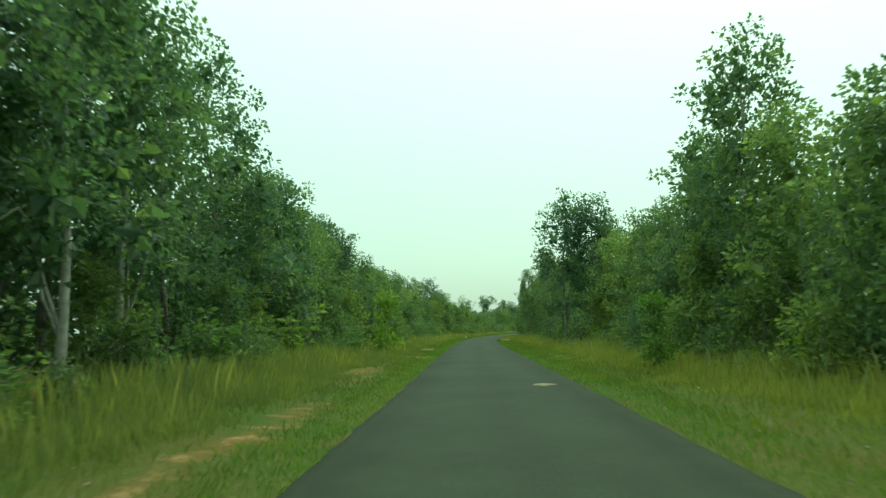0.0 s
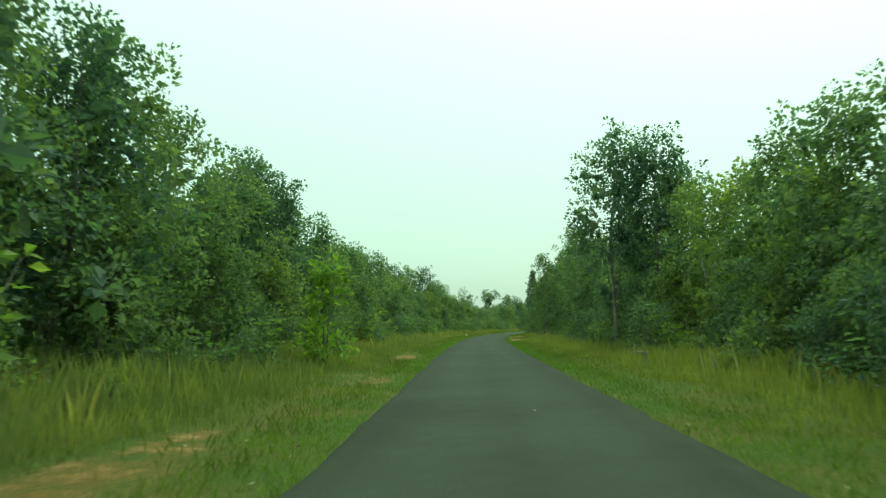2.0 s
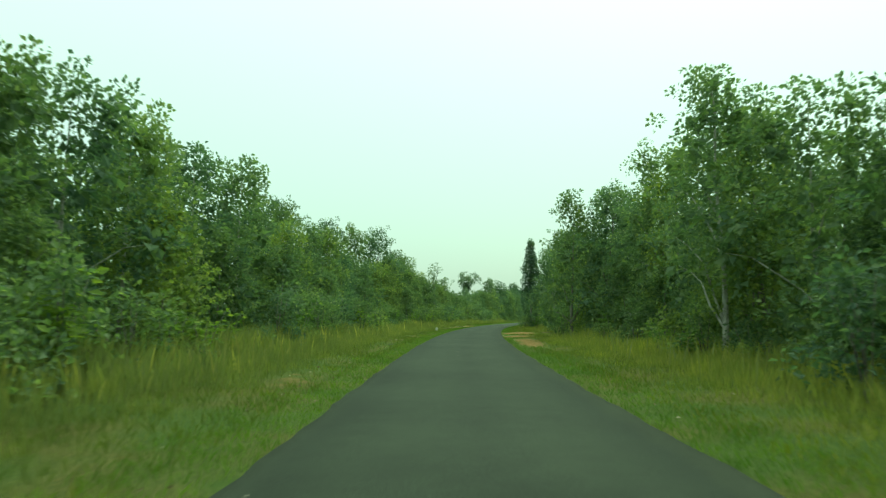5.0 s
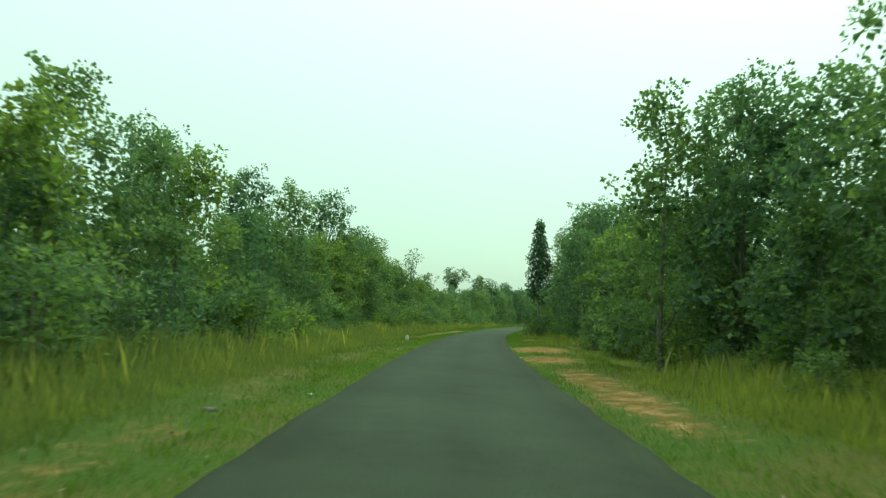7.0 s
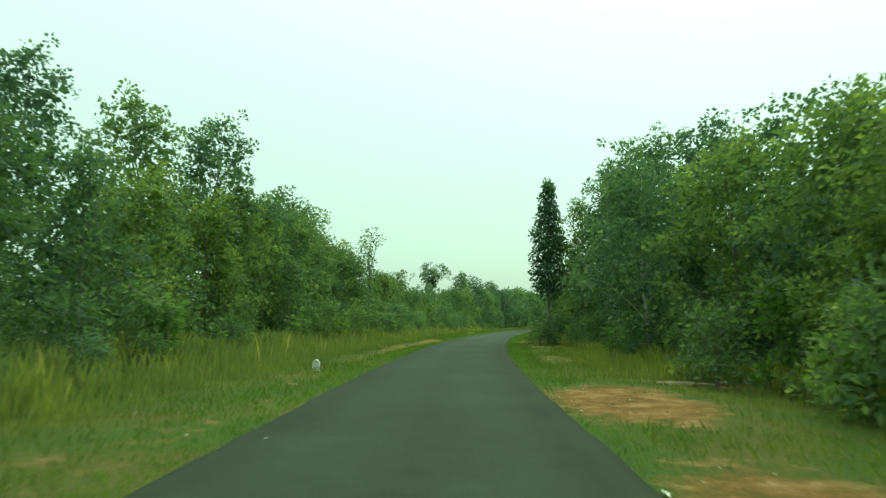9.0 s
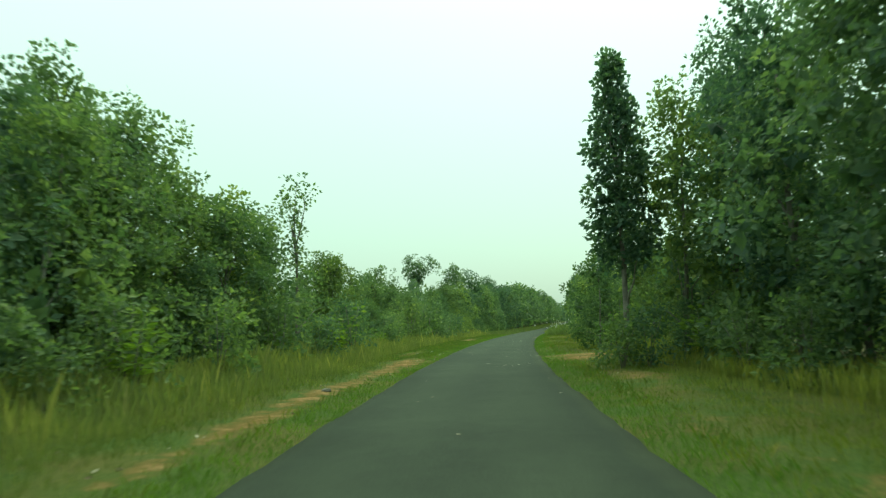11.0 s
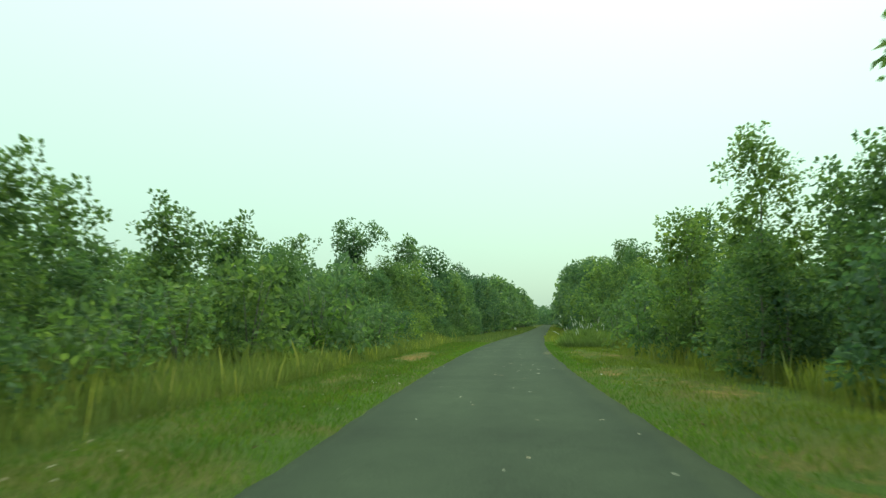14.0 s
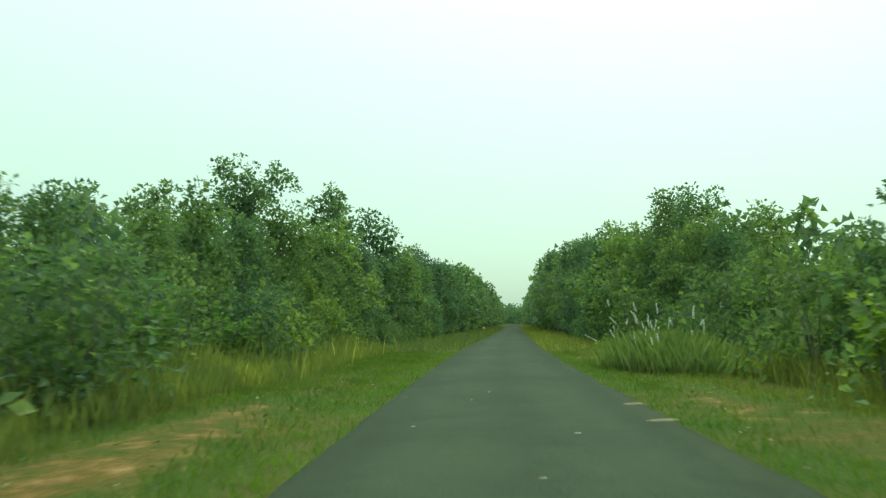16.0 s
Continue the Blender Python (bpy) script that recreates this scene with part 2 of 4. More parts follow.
# bare sandy places: along the road, off its centre line, half length, half width, strength
BARE = [(7.5, -2.95, 4.5, 0.4, 0.8), (20.3, -3.5, 2.8, 0.6, 0.85), (30.2, -2.6, 1.6, 0.4, 0.8), (41.6, -3.0, 2.6, 0.5, 0.95), (68, -2.9, 6.0, 0.28, 0.6), (86, -2.5, 5.0, 0.25, 0.55),
        (102.5, -3.0, 4.0, 0.3, 0.7), (108.5, -3.0, 4.0, 0.42, 0.95), (112.8, -2.9, 3.0, 0.35, 0.9), (116.5, -2.85, 4.5, 0.45, 0.9), (120.5, -2.75, 3.5, 0.55, 1.05), (127.2, -3.75, 3.2, 0.5, 0.9), (140.4, -3.5, 2.4, 0.4, 0.5), (151.2, -3.4, 4.0, 0.8, 0.85),
        (74, 2.75, 6.0, 0.65, 1.0), (82.6, 2.75, 2.2, 0.95, 1.2), (89.2, 3.0, 2.6, 1.2, 1.5), (93.2, 5.5, 0.7, 1.4, 1.6), (111.5, 3.6, 2.6, 0.7, 0.65),
        (122.4, 4.3, 1.0, 2.6, 1.1), (120.8, 3.5, 2.2, 1.3, 0.9), (121.0, 8.0, 1.3, 4.5, 0.95), (127.5, 2.7, 2.0, 0.7, 0.5), (139.8, 3.1, 3.0, 0.9, 0.5), (152.5, 3.3, 3.0, 1.0, 0.5), (28, 3.2, 3.0, 0.4, 0.4)]


def bare_at(lat, y):
    out = np.zeros_like(lat)
    for cy, cl, hy, hl, s in BARE:
        d = ((y - cy) / hy) ** 2 + ((lat - cl) / hl) ** 2
        out = np.maximum(out, 0.8 * s * np.exp(-0.8 * d ** 1.5))
    worn = np.clip(0.62 * smooth_noise(lat * 1.1, y * 0.45, 6.0) + 0.16, 0, 0.5)
    out = np.maximum(out, worn * ((lat > 2.35) & (lat < 4.7) & (y > 98)))
    out = np.maximum(out, 0.8 * worn * ((lat < -2.55) & (lat > -3.5) & (y > -10) & (y < 121)))
    return np.clip(out + 0.12 * smooth_noise(lat * 1.2, y * 0.9, 2.0) * (out > 0.05), 0, 1)


def rise(y):
    """The road climbs very gently far ahead."""
    return 0.007 * np.maximum(0.0, y - 205.0) ** 2 / (np.maximum(0.0, y - 205.0) + 40.0)


def ground_z(lat, y):
    """Level beside the carriageway, softly uneven, with a shallow dip at the foot of the trees."""
    a = np.abs(lat)
    rough = np.clip((a - HALF) / 1.5, 0, 1)
    z = -0.035 + 0.05 * rough * smooth_noise(lat * 0.8, y * 0.55, 1.0)
    z = z + 0.07 * np.exp(-((a - 3.6) / 1.1) ** 2) - 0.10 * np.clip((a - 4.5) / 2.5, 0, 1)
    return np.where(a < HALF - 0.15, -0.12, z) + rise(y)


def mesh_of(name, verts, faces, material=None):
    me = bpy.data.meshes.new(name)
    me.from_pydata(verts.tolist() if hasattr(verts, "tolist") else verts, [], faces.tolist() if hasattr(faces, "tolist") else faces)
    if material:
        me.materials.append(material)
    return me


def smooth(me):
    me.polygons.foreach_set("use_smooth", [True] * len(me.polygons))
    return me


def part(name, me, parent, label=""):
    ob = new(name, me)
    ob.parent = parent
    return tagged(ob, label=label)


def grid_faces(ny, nx):
    i = np.arange((ny - 1) * (nx - 1))
    r, c = i // (nx - 1), i % (nx - 1)
    a = r * nx + c
    return np.stack([a, a + 1, a + nx + 1, a + nx], 1)


# ---------------------------------------------------------------- ground and road
lats = np.concatenate([[-2500, -900, -300, -120, -60, -35, -22, -16], np.arange(-12, -6, 1.0), np.arange(-6, -1.5, 0.3), np.arange(-1.5, 1.6, 0.75), np.arange(1.8, 6, 0.3), np.arange(6, 12.1, 1.0), [16, 22, 35, 60, 120, 300, 900, 2500]])
ys = np.concatenate([[-1200, -400, -150, -60, -30], np.arange(-15, 175, 0.45), np.arange(175, 300, 2.0), [320, 360, 420, 520, 700, 1000, 1450, 2500]])
LA, YY = np.meshgrid(lats, ys)
gz = ground_z(LA, YY)
gv = np.stack([LA + road_x(YY), YY, gz], -1).reshape(-1, 3)
g_me = smooth(mesh_of("ground", gv, grid_faces(len(ys), len(lats)), SOIL))
g_me.attributes.new("bare", "FLOAT", "POINT").data.foreach_set("value", bare_at(LA, YY).ravel())
g_me.attributes.new("litter", "FLOAT", "POINT").data.foreach_set("value", np.clip((np.abs(LA) - 6.0) / 2.0, 0, 0.9).ravel())
tagged(new("ground", g_me), "grassy roadside ground with bare sandy patches and leaf litter", "ground", kind="structure")

road_y = np.concatenate([np.arange(-60, 200, 0.5), np.arange(200, 700, 4.0)])
cols = np.array([-1.0, -0.97, -0.9, -0.75, -0.55, -0.35, -0.15, 0.0, 0.15, 0.35, 0.55, 0.75, 0.9, 0.97, 1.0])
rv = []
for y in road_y:
    for k, c in enumerate(cols):
        rag = 0.0 if abs(c) < 0.9 else 0.04 * float(smooth_noise(np.array(3.0 * c), np.array(y * 1.7), 4.0)) + 0.03 * float(smooth_noise(np.array(c), np.array(y * 5.1), 1.0))
        z = -0.10 if k in (0, len(cols) - 1) else 0.012 + 0.03 * (1 - c * c) + 0.006 * float(smooth_noise(np.array(c * 1.5), np.array(y * 0.5), 7.0))
        lat = c * HALF + rag
        rv.append((float(road_x(y)) + lat, float(y), z + float(rise(y))))
r_me = smooth(mesh_of("road", rv, grid_faces(len(road_y), len(cols)), ASPHALT))
r_me.attributes.new("across", "FLOAT", "POINT").data.foreach_set("value", np.tile(0.5 + 0.5 * cols, len(road_y)))
r_me.attributes.new("paler_along", "FLOAT", "POINT").data.foreach_set("value", np.repeat(np.clip((road_y - 95) / 40, 0, 1), len(cols)))
tagged(new("road", r_me), "narrow dark grey asphalt road with ragged edges", "road", kind="structure")


# ---------------------------------------------------------------- plants
def unit(v):
    return v / np.maximum(np.linalg.norm(v, axis=-1, keepdims=True), 1e-9)


def leaves(rng, base, aim, length, width=0.6, droop=0.25, plain=False):
    """Folded leaf blades, two triangles each: base points, directions, lengths. Plain ones, for trees far off, have one."""
    n = len(base)
    aim = unit(aim + 0.45 * rng.normal(size=(n, 3)) - np.array([0, 0, droop]))
    side = unit(np.cross(aim, np.array([0, 0, 1.0]) + 1.1 * rng.normal(size=(n, 3))))
    up = np.cross(side, aim)
    ln = (length * rng.uniform(0.65, 1.3, n))[:, None]
    wd = ln * width * 0.5
    mid_p = base + aim * ln * 0.45
    if plain:
        v = np.stack([base + side * wd, base - side * wd, base + aim * ln - up * ln * 0.10], 1).reshape(-1, 3)
        return v, np.arange(3 * n).reshape(-1, 3)
    v = np.stack([base, mid_p + side * wd + up * wd * 0.3, base + aim * ln - up * ln * 0.10, mid_p - side * wd + up * wd * 0.3], 1).reshape(-1, 3)
    b = np.arange(n)[:, None] * 4
    f = np.concatenate([b + np.array([[0, 1, 2]]), b + np.array([[0, 2, 3]])], 0)
    return v, f


def tube(points, radii, sides=6):
    """A tapered limb along points."""
    points = np.asarray(points, float)
    vs, fs = [], []
    d = np.gradient(points, axis=0)
    d = unit(d)
    for p, r, t in zip(points, radii, d):
        a = unit(np.cross(t, [0.3, 0.9, 0.1]))
        b = np.cross(t, a)
        for k in range(sides):
            an = 2 * math.pi * k / sides
            vs.append(p + r * (math.cos(an) * a + math.sin(an) * b))
    for i in range(len(points) - 1):
        for k in range(sides):
            a0, a1 = i * sides + k, i * sides + (k + 1) % sides
            fs.append((a0, a1, a1 + sides, a0 + sides))
    fs.append(tuple((len(points) - 1) * sides + k for k in range(sides)))
    return [tuple(v) for v in vs], fs


def crown_heads(rng, height, foot, radius, heads, shape, plumes, head_r):
    """The leafy heads of a crown: rows of centre, radius and upward stretch. They sit on uneven boughs, with upright plumes on top."""
    hs = []
    lobes = rng.uniform(0, 6.28, 3)
    for nth in range(heads):
        u = min(1.0, (nth + rng.uniform(0, 1)) / heads)
        if shape == "cone":
            r = radius * min(1.0, (1 - u) / 0.42) ** 0.8
        elif shape == "flat":
            r = radius * (0.25 + 0.75 * math.sin(min(1, u * 1.05) * math.pi * 0.62) ** 2)
        elif shape == "slim":
            r = radius * (0.6 + 0.4 * math.sin(u * 9 + lobes[0])) * (1 - u * 0.55)
        else:
            r = radius * (math.sin((0.16 + 0.80 * u) * math.pi) ** 0.5) * (1.10 - 0.36 * u)
        an = 2.4 * nth + rng.uniform(-0.5, 0.5)
        if shape != "cone":
            r *= 1 + 0.26 * math.sin(2 * an + lobes[0] + 4 * u) + 0.16 * math.sin(3 * an + lobes[1] - 5 * u)
        own = head_r * rng.uniform(0.72, 1.22) * (0.6 + 0.4 * min(1, 2.5 * (1 - u)))
        q = max(0.0, r * math.sqrt(rng.uniform(0.0 if shape == "flat" else 0.30, 1.0)) - 0.4 * own)
        z = foot + (height - foot) * (0.04 + 0.96 * u) - 0.7 * own
        hs.append((q * math.cos(an), q * math.sin(an), max(own * 0.8, z), own, rng.uniform(0.85, 1.15)))
    for nth in range(plumes):
        an, q = 2.4 * nth + rng.uniform(0, 1), radius * rng.uniform(0.05, 0.6)
        top = height * rng.uniform(0.9, 1.06) - 0.35 * q
        wide = head_r * rng.uniform(0.55, 1.0)
        for k, w in enumerate((0.62, 0.95, 1.1)):
            hs.append((q * math.cos(an) + rng.normal(0, 0.16), q * math.sin(an) + rng.normal(0, 0.16), top - wide * (0.5 + 1.1 * k), wide * w, 1.1))
    for nth in range(heads // 2 if shape in ("round", "flat") else 0):
        u, an = rng.uniform(0.3, 1.0), rng.uniform(0, 6.283)
        q = radius * (math.sin((0.16 + 0.80 * u) * math.pi) ** 0.5) * (1.10 - 0.36 * u) * rng.uniform(0.85, 1.25)
        own = head_r * rng.uniform(0.3, 0.5)
        hs.append((q * math.cos(an), q * math.sin(an), foot + (height - foot) * (u + rng.uniform(-0.02, 0.07)) - own, own, 0.8))
    return np.array(hs)


def head_leaves(rng, hs, head_r, per, leaf, width, fill, plain):
    """Leaves over the heads: an outer coat that turns outwards and up, and a few broad ones that close the inside."""
    w = np.maximum(4, per * (hs[:, 3] / head_r) ** 1.7).astype(int)
    i = np.repeat(np.arange(len(hs)), w)
    out = rng.normal(size=(len(i), 3))
    out[:, 2] = np.where(rng.uniform(0, 1, len(i)) < 0.42, np.abs(out[:, 2]), out[:, 2])
    out = unit(out)
    swell = 1 + 0.22 * np.sin(5 * out[:, 0] + i) * np.cos(4 * out[:, 1] - 2.3 * i)
    reach = hs[i, 3] * swell * rng.uniform(0.45, 1.0, len(i)) ** 0.45
    base = hs[i, :3] + out * reach[:, None] * np.stack([np.ones(len(i)), np.ones(len(i)), hs[i, 4]], 1)
    v, f = leaves(rng, base, out + np.array([0, 0, 0.15]), leaf, width, 0.25, plain)
    j = np.repeat(np.arange(len(hs)), np.where(hs[:, 3] > 0.6 * hs[:, 3].max(), fill, fill // 3))
    c_out = unit(rng.normal(size=(len(j), 3)))
    c_base = hs[j, :3] + c_out * (hs[j, 3] * rng.uniform(0, 0.35, len(j)))[:, None]
    v2, f2 = leaves(rng, c_base, c_out, 0.50 * hs[j, 3], 0.85, 0.1, plain)
    return np.concatenate([v, v2]), np.concatenate([f, f2 + len(v)])


def make_tree(seed, height, foot, radius, heads, per, leaf, material, bark=None, shape="round", plumes=4, limbs=5, label="", name="tree", head_r=0.62, girth=0.011, bendy=1.0, width=0.72, fill=15, plain=False):
    """One tree: an Empty at its base with a trunk, its main limbs and a crown of leaves."""
    rng = np.random.default_rng(seed)
    root = new(name)
    tagged(root, label, "tree", "roadside forest trees")
    bark = bark or BARK
    r0 = girth * height
    n = 7
    sway = np.cumsum(rng.normal(0, 0.018 * height, (n, 2)), 0) * 0.6 * bendy
    sway -= sway[0]
    pts = [(sway[k][0], sway[k][1], -0.25 + (height * 0.93 + 0.25) * k / (n - 1)) for k in range(n)]
    v, f = tube(pts, [r0 * (1.25 if k == 0 else 1) * (1 - 0.9 * k / (n - 1)) for k in range(n)], 7)
    part("trunk", smooth(mesh_of("trunk", v, f, bark)), root)
    hs = crown_heads(rng, height, foot, radius, heads, shape, plumes, head_r)
    hs[:, :2] += np.stack([np.interp(hs[:, 2], [p[2] for p in pts], [p[i] for p in pts]) for i in (0, 1)], 1)
    reach = [c for c in hs[:heads] if c[2] < 0.9 * height]
    rng.shuffle(reach)
    for c in reach[:: max(1, len(reach) // max(1, limbs))][:limbs]:
        z0 = max(0.12 * height, c[2] - rng.uniform(0.12, 0.3) * height)
        b = np.array([np.interp(z0, [p[2] for p in pts], [p[0] for p in pts]), np.interp(z0, [p[2] for p in pts], [p[1] for p in pts]), z0])
        e = np.array(c[:3])
        way = [b + (e - b) * s + np.array([0, 0, 0.18 * math.sin(s * math.pi) * (e[2] - b[2])]) + rng.normal(0, 0.05, 3) * (0 < s < 1) for s in (0, 0.25, 0.5, 0.75, 1.0)]
        v, f = tube(way, [r0 * 0.42 * (1 - 0.85 * s) for s in (0, 0.25, 0.5, 0.75, 1.0)], 5)
        part("limb", smooth(mesh_of("limb", v, f, bark)), root)
    v, f = head_leaves(rng, hs, head_r, per, leaf, width, fill, plain)
    part("crown", mesh_of("crown", v, f, material), root)
    return root


def make_shrub(seed, height, radius, clumps, per, leaf, material, label, stems=4, name="shrub", clump_r=0.36):
    """A bush: several stems from one foot and a mass of leaves down to the ground."""
    rng = np.random.default_rng(seed)
    root = new(name)
    tagged(root, label, "shrub", "roadside undergrowth")
    cs = []
    for _ in range(clumps):
        u, an = rng.uniform(0.08, 1), rng.uniform(0, 6.283)
        q = radius * math.sqrt(rng.uniform(0.05, 1)) * (1.05 - 0.6 * u)
        cs.append((q * math.cos(an), q * math.sin(an), height * u, rng.uniform(0.7, 1.25)))
    cs = np.array(cs)
    for c in cs[np.argsort(-cs[:, 2])][:stems]:
        v, f = tube([(0.08 * c[0], 0.08 * c[1], -0.1), (0.35 * c[0], 0.35 * c[1], 0.45 * c[2]), tuple(c[:3])], [0.022, 0.015, 0.005], 5)
        part("stem", smooth(mesh_of("stem", v, f, BARK)), root)
    idx = np.repeat(np.arange(len(cs)), np.maximum(1, per * cs[:, 3]).astype(int))
    out = unit(rng.normal(size=(len(idx), 3)))
    base = cs[idx, :3] + out * (clump_r * cs[idx, 3] * rng.uniform(0.2, 1, len(idx)))[:, None]
    base[:, 2] = np.abs(base[:, 2])
    v, f = leaves(rng, base, out + np.array([0, 0, 0.25]), leaf)
    part("foliage", mesh_of("foliage", v, f, material), root)
    return root


def make_sprout(seed, height):
    """A young plant of few stems with flat whorls of large leaves."""
    g = np.random.default_rng(seed)
    root = new("sprout")
    tagged(root, "broad-leaved green sprout standing in the roadside undergrowth", "shrub", "roadside undergrowth")
    base, aim = [], []
    for _ in range(5):
        an, reach, top = g.uniform(0, 6.283), g.uniform(0.15, 0.6), height * g.uniform(0.55, 1.0)
        tip = np.array([reach * math.cos(an), reach * math.sin(an), top])
        v, f = tube([(0.05 * tip[0], 0.05 * tip[1], -0.1), tuple(tip * np.array([0.45, 0.45, 0.6])), tuple(tip)], [0.014, 0.010, 0.004], 5)
        part("stem", smooth(mesh_of("stem", v, f, BARK)), root)
        for u in (0.5, 0.68, 0.84, 1.0):
            turn = g.uniform(0, 6.283)
            for k in range(7):
                a = turn + 0.9 * k
                base.append(tip * np.array([u, u, u]) + np.array([0.05 * math.cos(a), 0.05 * math.sin(a), g.normal(0, 0.03)]))
                aim.append((2.2 * math.cos(a), 2.2 * math.sin(a), 0.5))
    v, f = leaves(g, np.array(base), np.array(aim), 0.205, 0.55, 0.35)
    part("foliage", mesh_of("foliage", v, f, LEAF_BROAD), root)
    return root


class Kind:
    """A plant built once and then copied: the first place takes the original."""

    def __init__(self, root):
        self.root, self.first = root, None
        self.size = max(v.co.z for o in root.children for v in o.data.vertices)

    def put(self, lat, y, height, turn, lean=0.0, world_x=None, label=""):
        x = float(road_x(y)) + lat if world_x is None else world_x
        z = float(ground_z(np.array(x - float(road_x(y))), np.array(float(y))))
        m = pose(x, y, z, lean, 0, turn)
        s = height / self.size
        w = s ** 0.8
        if self.first is None:
            self.first = (w, s)
            self.root.matrix_basis = m @ Matrix.Diagonal((w, w, s, 1))
            return self.root
        return copy_thing(self.root, m @ Matrix.Diagonal((w / self.first[0], w / self.first[0], s / self.first[1], 1)))


BROAD = "broadleaf forest tree with a dense ragged green crown"
NEAR = [
    Kind(make_tree(11, 8.0, 1.0, 2.3, 38, 117, 0.134, LEAF, label="tall " + BROAD, plumes=3)),
    Kind(make_tree(12, 8.5, 1.7, 2.1, 38, 117, 0.134, LEAF_DEEP, label="tall dark " + BROAD, plumes=3)),
    Kind(make_tree(13, 7.0, 0.8, 2.1, 34, 117, 0.134, LEAF, label="leafy " + BROAD, bark=PALE_BARK, plumes=3)),
    Kind(make_tree(14, 9.5, 2.2, 2.2, 42, 112, 0.134, LEAF_DEEP, label="high-crowned " + BROAD, plumes=3)),
    Kind(make_tree(15, 6.0, 0.6, 1.7, 30, 109, 0.132, LEAF_SHRUB, label="young " + BROAD, plumes=4, head_r=0.55)),
    Kind(make_tree(16, 7.6, 1.2, 1.8, 34, 109, 0.132, LEAF_SHRUB, label="light green " + BROAD, plumes=4, head_r=0.56)),
]
YOUNG = [
    Kind(make_tree(21, 4.6, 0.3, 1.5, 26, 90, 0.126, LEAF_SHRUB, label="young bright green bushy tree leafed to the ground", plumes=3, head_r=0.46, limbs=4)),
    Kind(make_tree(22, 5.0, 0.4, 1.4, 26, 90, 0.126, LEAF, label="young green bushy tree leafed to the ground", plumes=3, head_r=0.46, limbs=4)),
]
PALE = Kind(make_tree(24, 9.5, 3.0, 2.0, 34, 119, 0.132, LEAF, bark=PALE_BARK, label="tall tree with a bare pale trunk and high crown", plumes=2, bendy=0.6))
BACK = [
    Kind(make_tree(31, 8.0, 0.8, 2.5, 34, 80, 0.20, LEAF_DEEP, label="forest tree standing behind the front row", limbs=2, head_r=0.74, plain=True, width=0.95, plumes=2)),
    Kind(make_tree(32, 7.5, 0.6, 2.4, 34, 80, 0.20, LEAF, label="green forest tree standing behind the front row", limbs=2, head_r=0.74, plain=True, width=0.95, plumes=2)),
    Kind(make_tree(33, 9.0, 1.4, 2.4, 36, 80, 0.20, LEAF_DEEP, label="dark forest tree standing behind the front row", limbs=2, head_r=0.74, plain=True, width=0.95, plumes=3)),
]
SHRUBS = [
    Kind(make_shrub(41, 1.6, 1.0, 30, 26, 0.142, LEAF_SHRUB, "green leafy bush at the foot of the forest")),
    Kind(make_shrub(42, 2.2, 1.1, 34, 25, 0.145, LEAF, "dark green bush at the foot of the forest")),
    Kind(make_shrub(43, 1.2, 0.9, 22, 26, 0.136, LEAF_SHRUB, "low green bush in the tall grass")),
]
SAPLING = Kind(make_shrub(44, 2.1, 0.5, 22, 22, 0.19, LEAF_BRIGHT, "yellow-green sapling with large young leaves", stems=2, name="sapling", clump_r=0.3))

class Joined:
    """Trees too deep in or too far off to tell apart: their trunks and leaves joined into one mass."""

    def __init__(self):
        self.v, self.f, self.m, self.count = [], [], [], 0

    def add(self, kind, lat, y, height, turn):
        x, s = float(road_x(y)) + lat, height / kind.size
        z = float(ground_z(np.array(lat), np.array(float(y))))
        m = np.array(pose(x, y, z, 0, 0, turn) @ Matrix.Diagonal((s, s, s, 1)))
        for o in kind.root.children:
            if o.name.startswith("limb"):
                continue
            me = o.data
            co = np.empty(len(me.vertices) * 3)
            me.vertices.foreach_get("co", co)
            co = co.reshape(-1, 3)
            if o.name.startswith("crown"):           # fewer, larger leaves
                leaf = co.reshape(-1, 3, 3)[::7]
                co = (leaf[:, :1] + 2.3 * (leaf - leaf[:, :1])).reshape(-1, 3)
                faces = (np.arange(3 * len(leaf)).reshape(-1, 3) + self.count).tolist()
            else:
                faces = [tuple(i + self.count for i in p.vertices) for p in me.polygons]
            self.v.append(co @ m[:3, :3].T + m[:3, 3])
            self.f += faces
            self.m += [0 if o.name.startswith("crown") else 1] * len(faces)
            self.count += len(co)

    def build(self):
        me = mesh_of("forest_depth", np.concatenate(self.v), self.f, LEAF_DEEP)
        me.materials.append(BARK)
        me.polygons.foreach_set("material_index", self.m)
        tagged(new("forest_depth", me), "deeper and distant rows of dark green forest trees", "forest", kind="stuff")


DEEP = Joined()

# tree-top heights along the road, on its two sides
TOP_Y = np.concatenate([[-20], np.arange(8, 182, 3.5), [200, 230, 320.0]])
LEFT_H = np.array([11.20, 11.66, 11.72, 11.63, 11.40, 11.93, 7.69, 7.98, 9.08, 5.61, 8.47, 9.31, 7.74, 6.93, 5.77, 7.47, 7.80, 8.04, 7.91, 7.08, 6.61, 7.17, 6.79, 5.20, 5.60, 5.60, 5.50, 5.50, 6.20, 6.80, 7.40, 8.25, 7.79, 7.09, 5.20, 2.38, 4.82, 5.65, 4.73, 3.87, 5.03, 4.66, 4.45, 4.07, 4.00, 4.31, 5.46, 5.38, 5.77, 7.65, 5.94, 7.50, 9.86, 10.64])
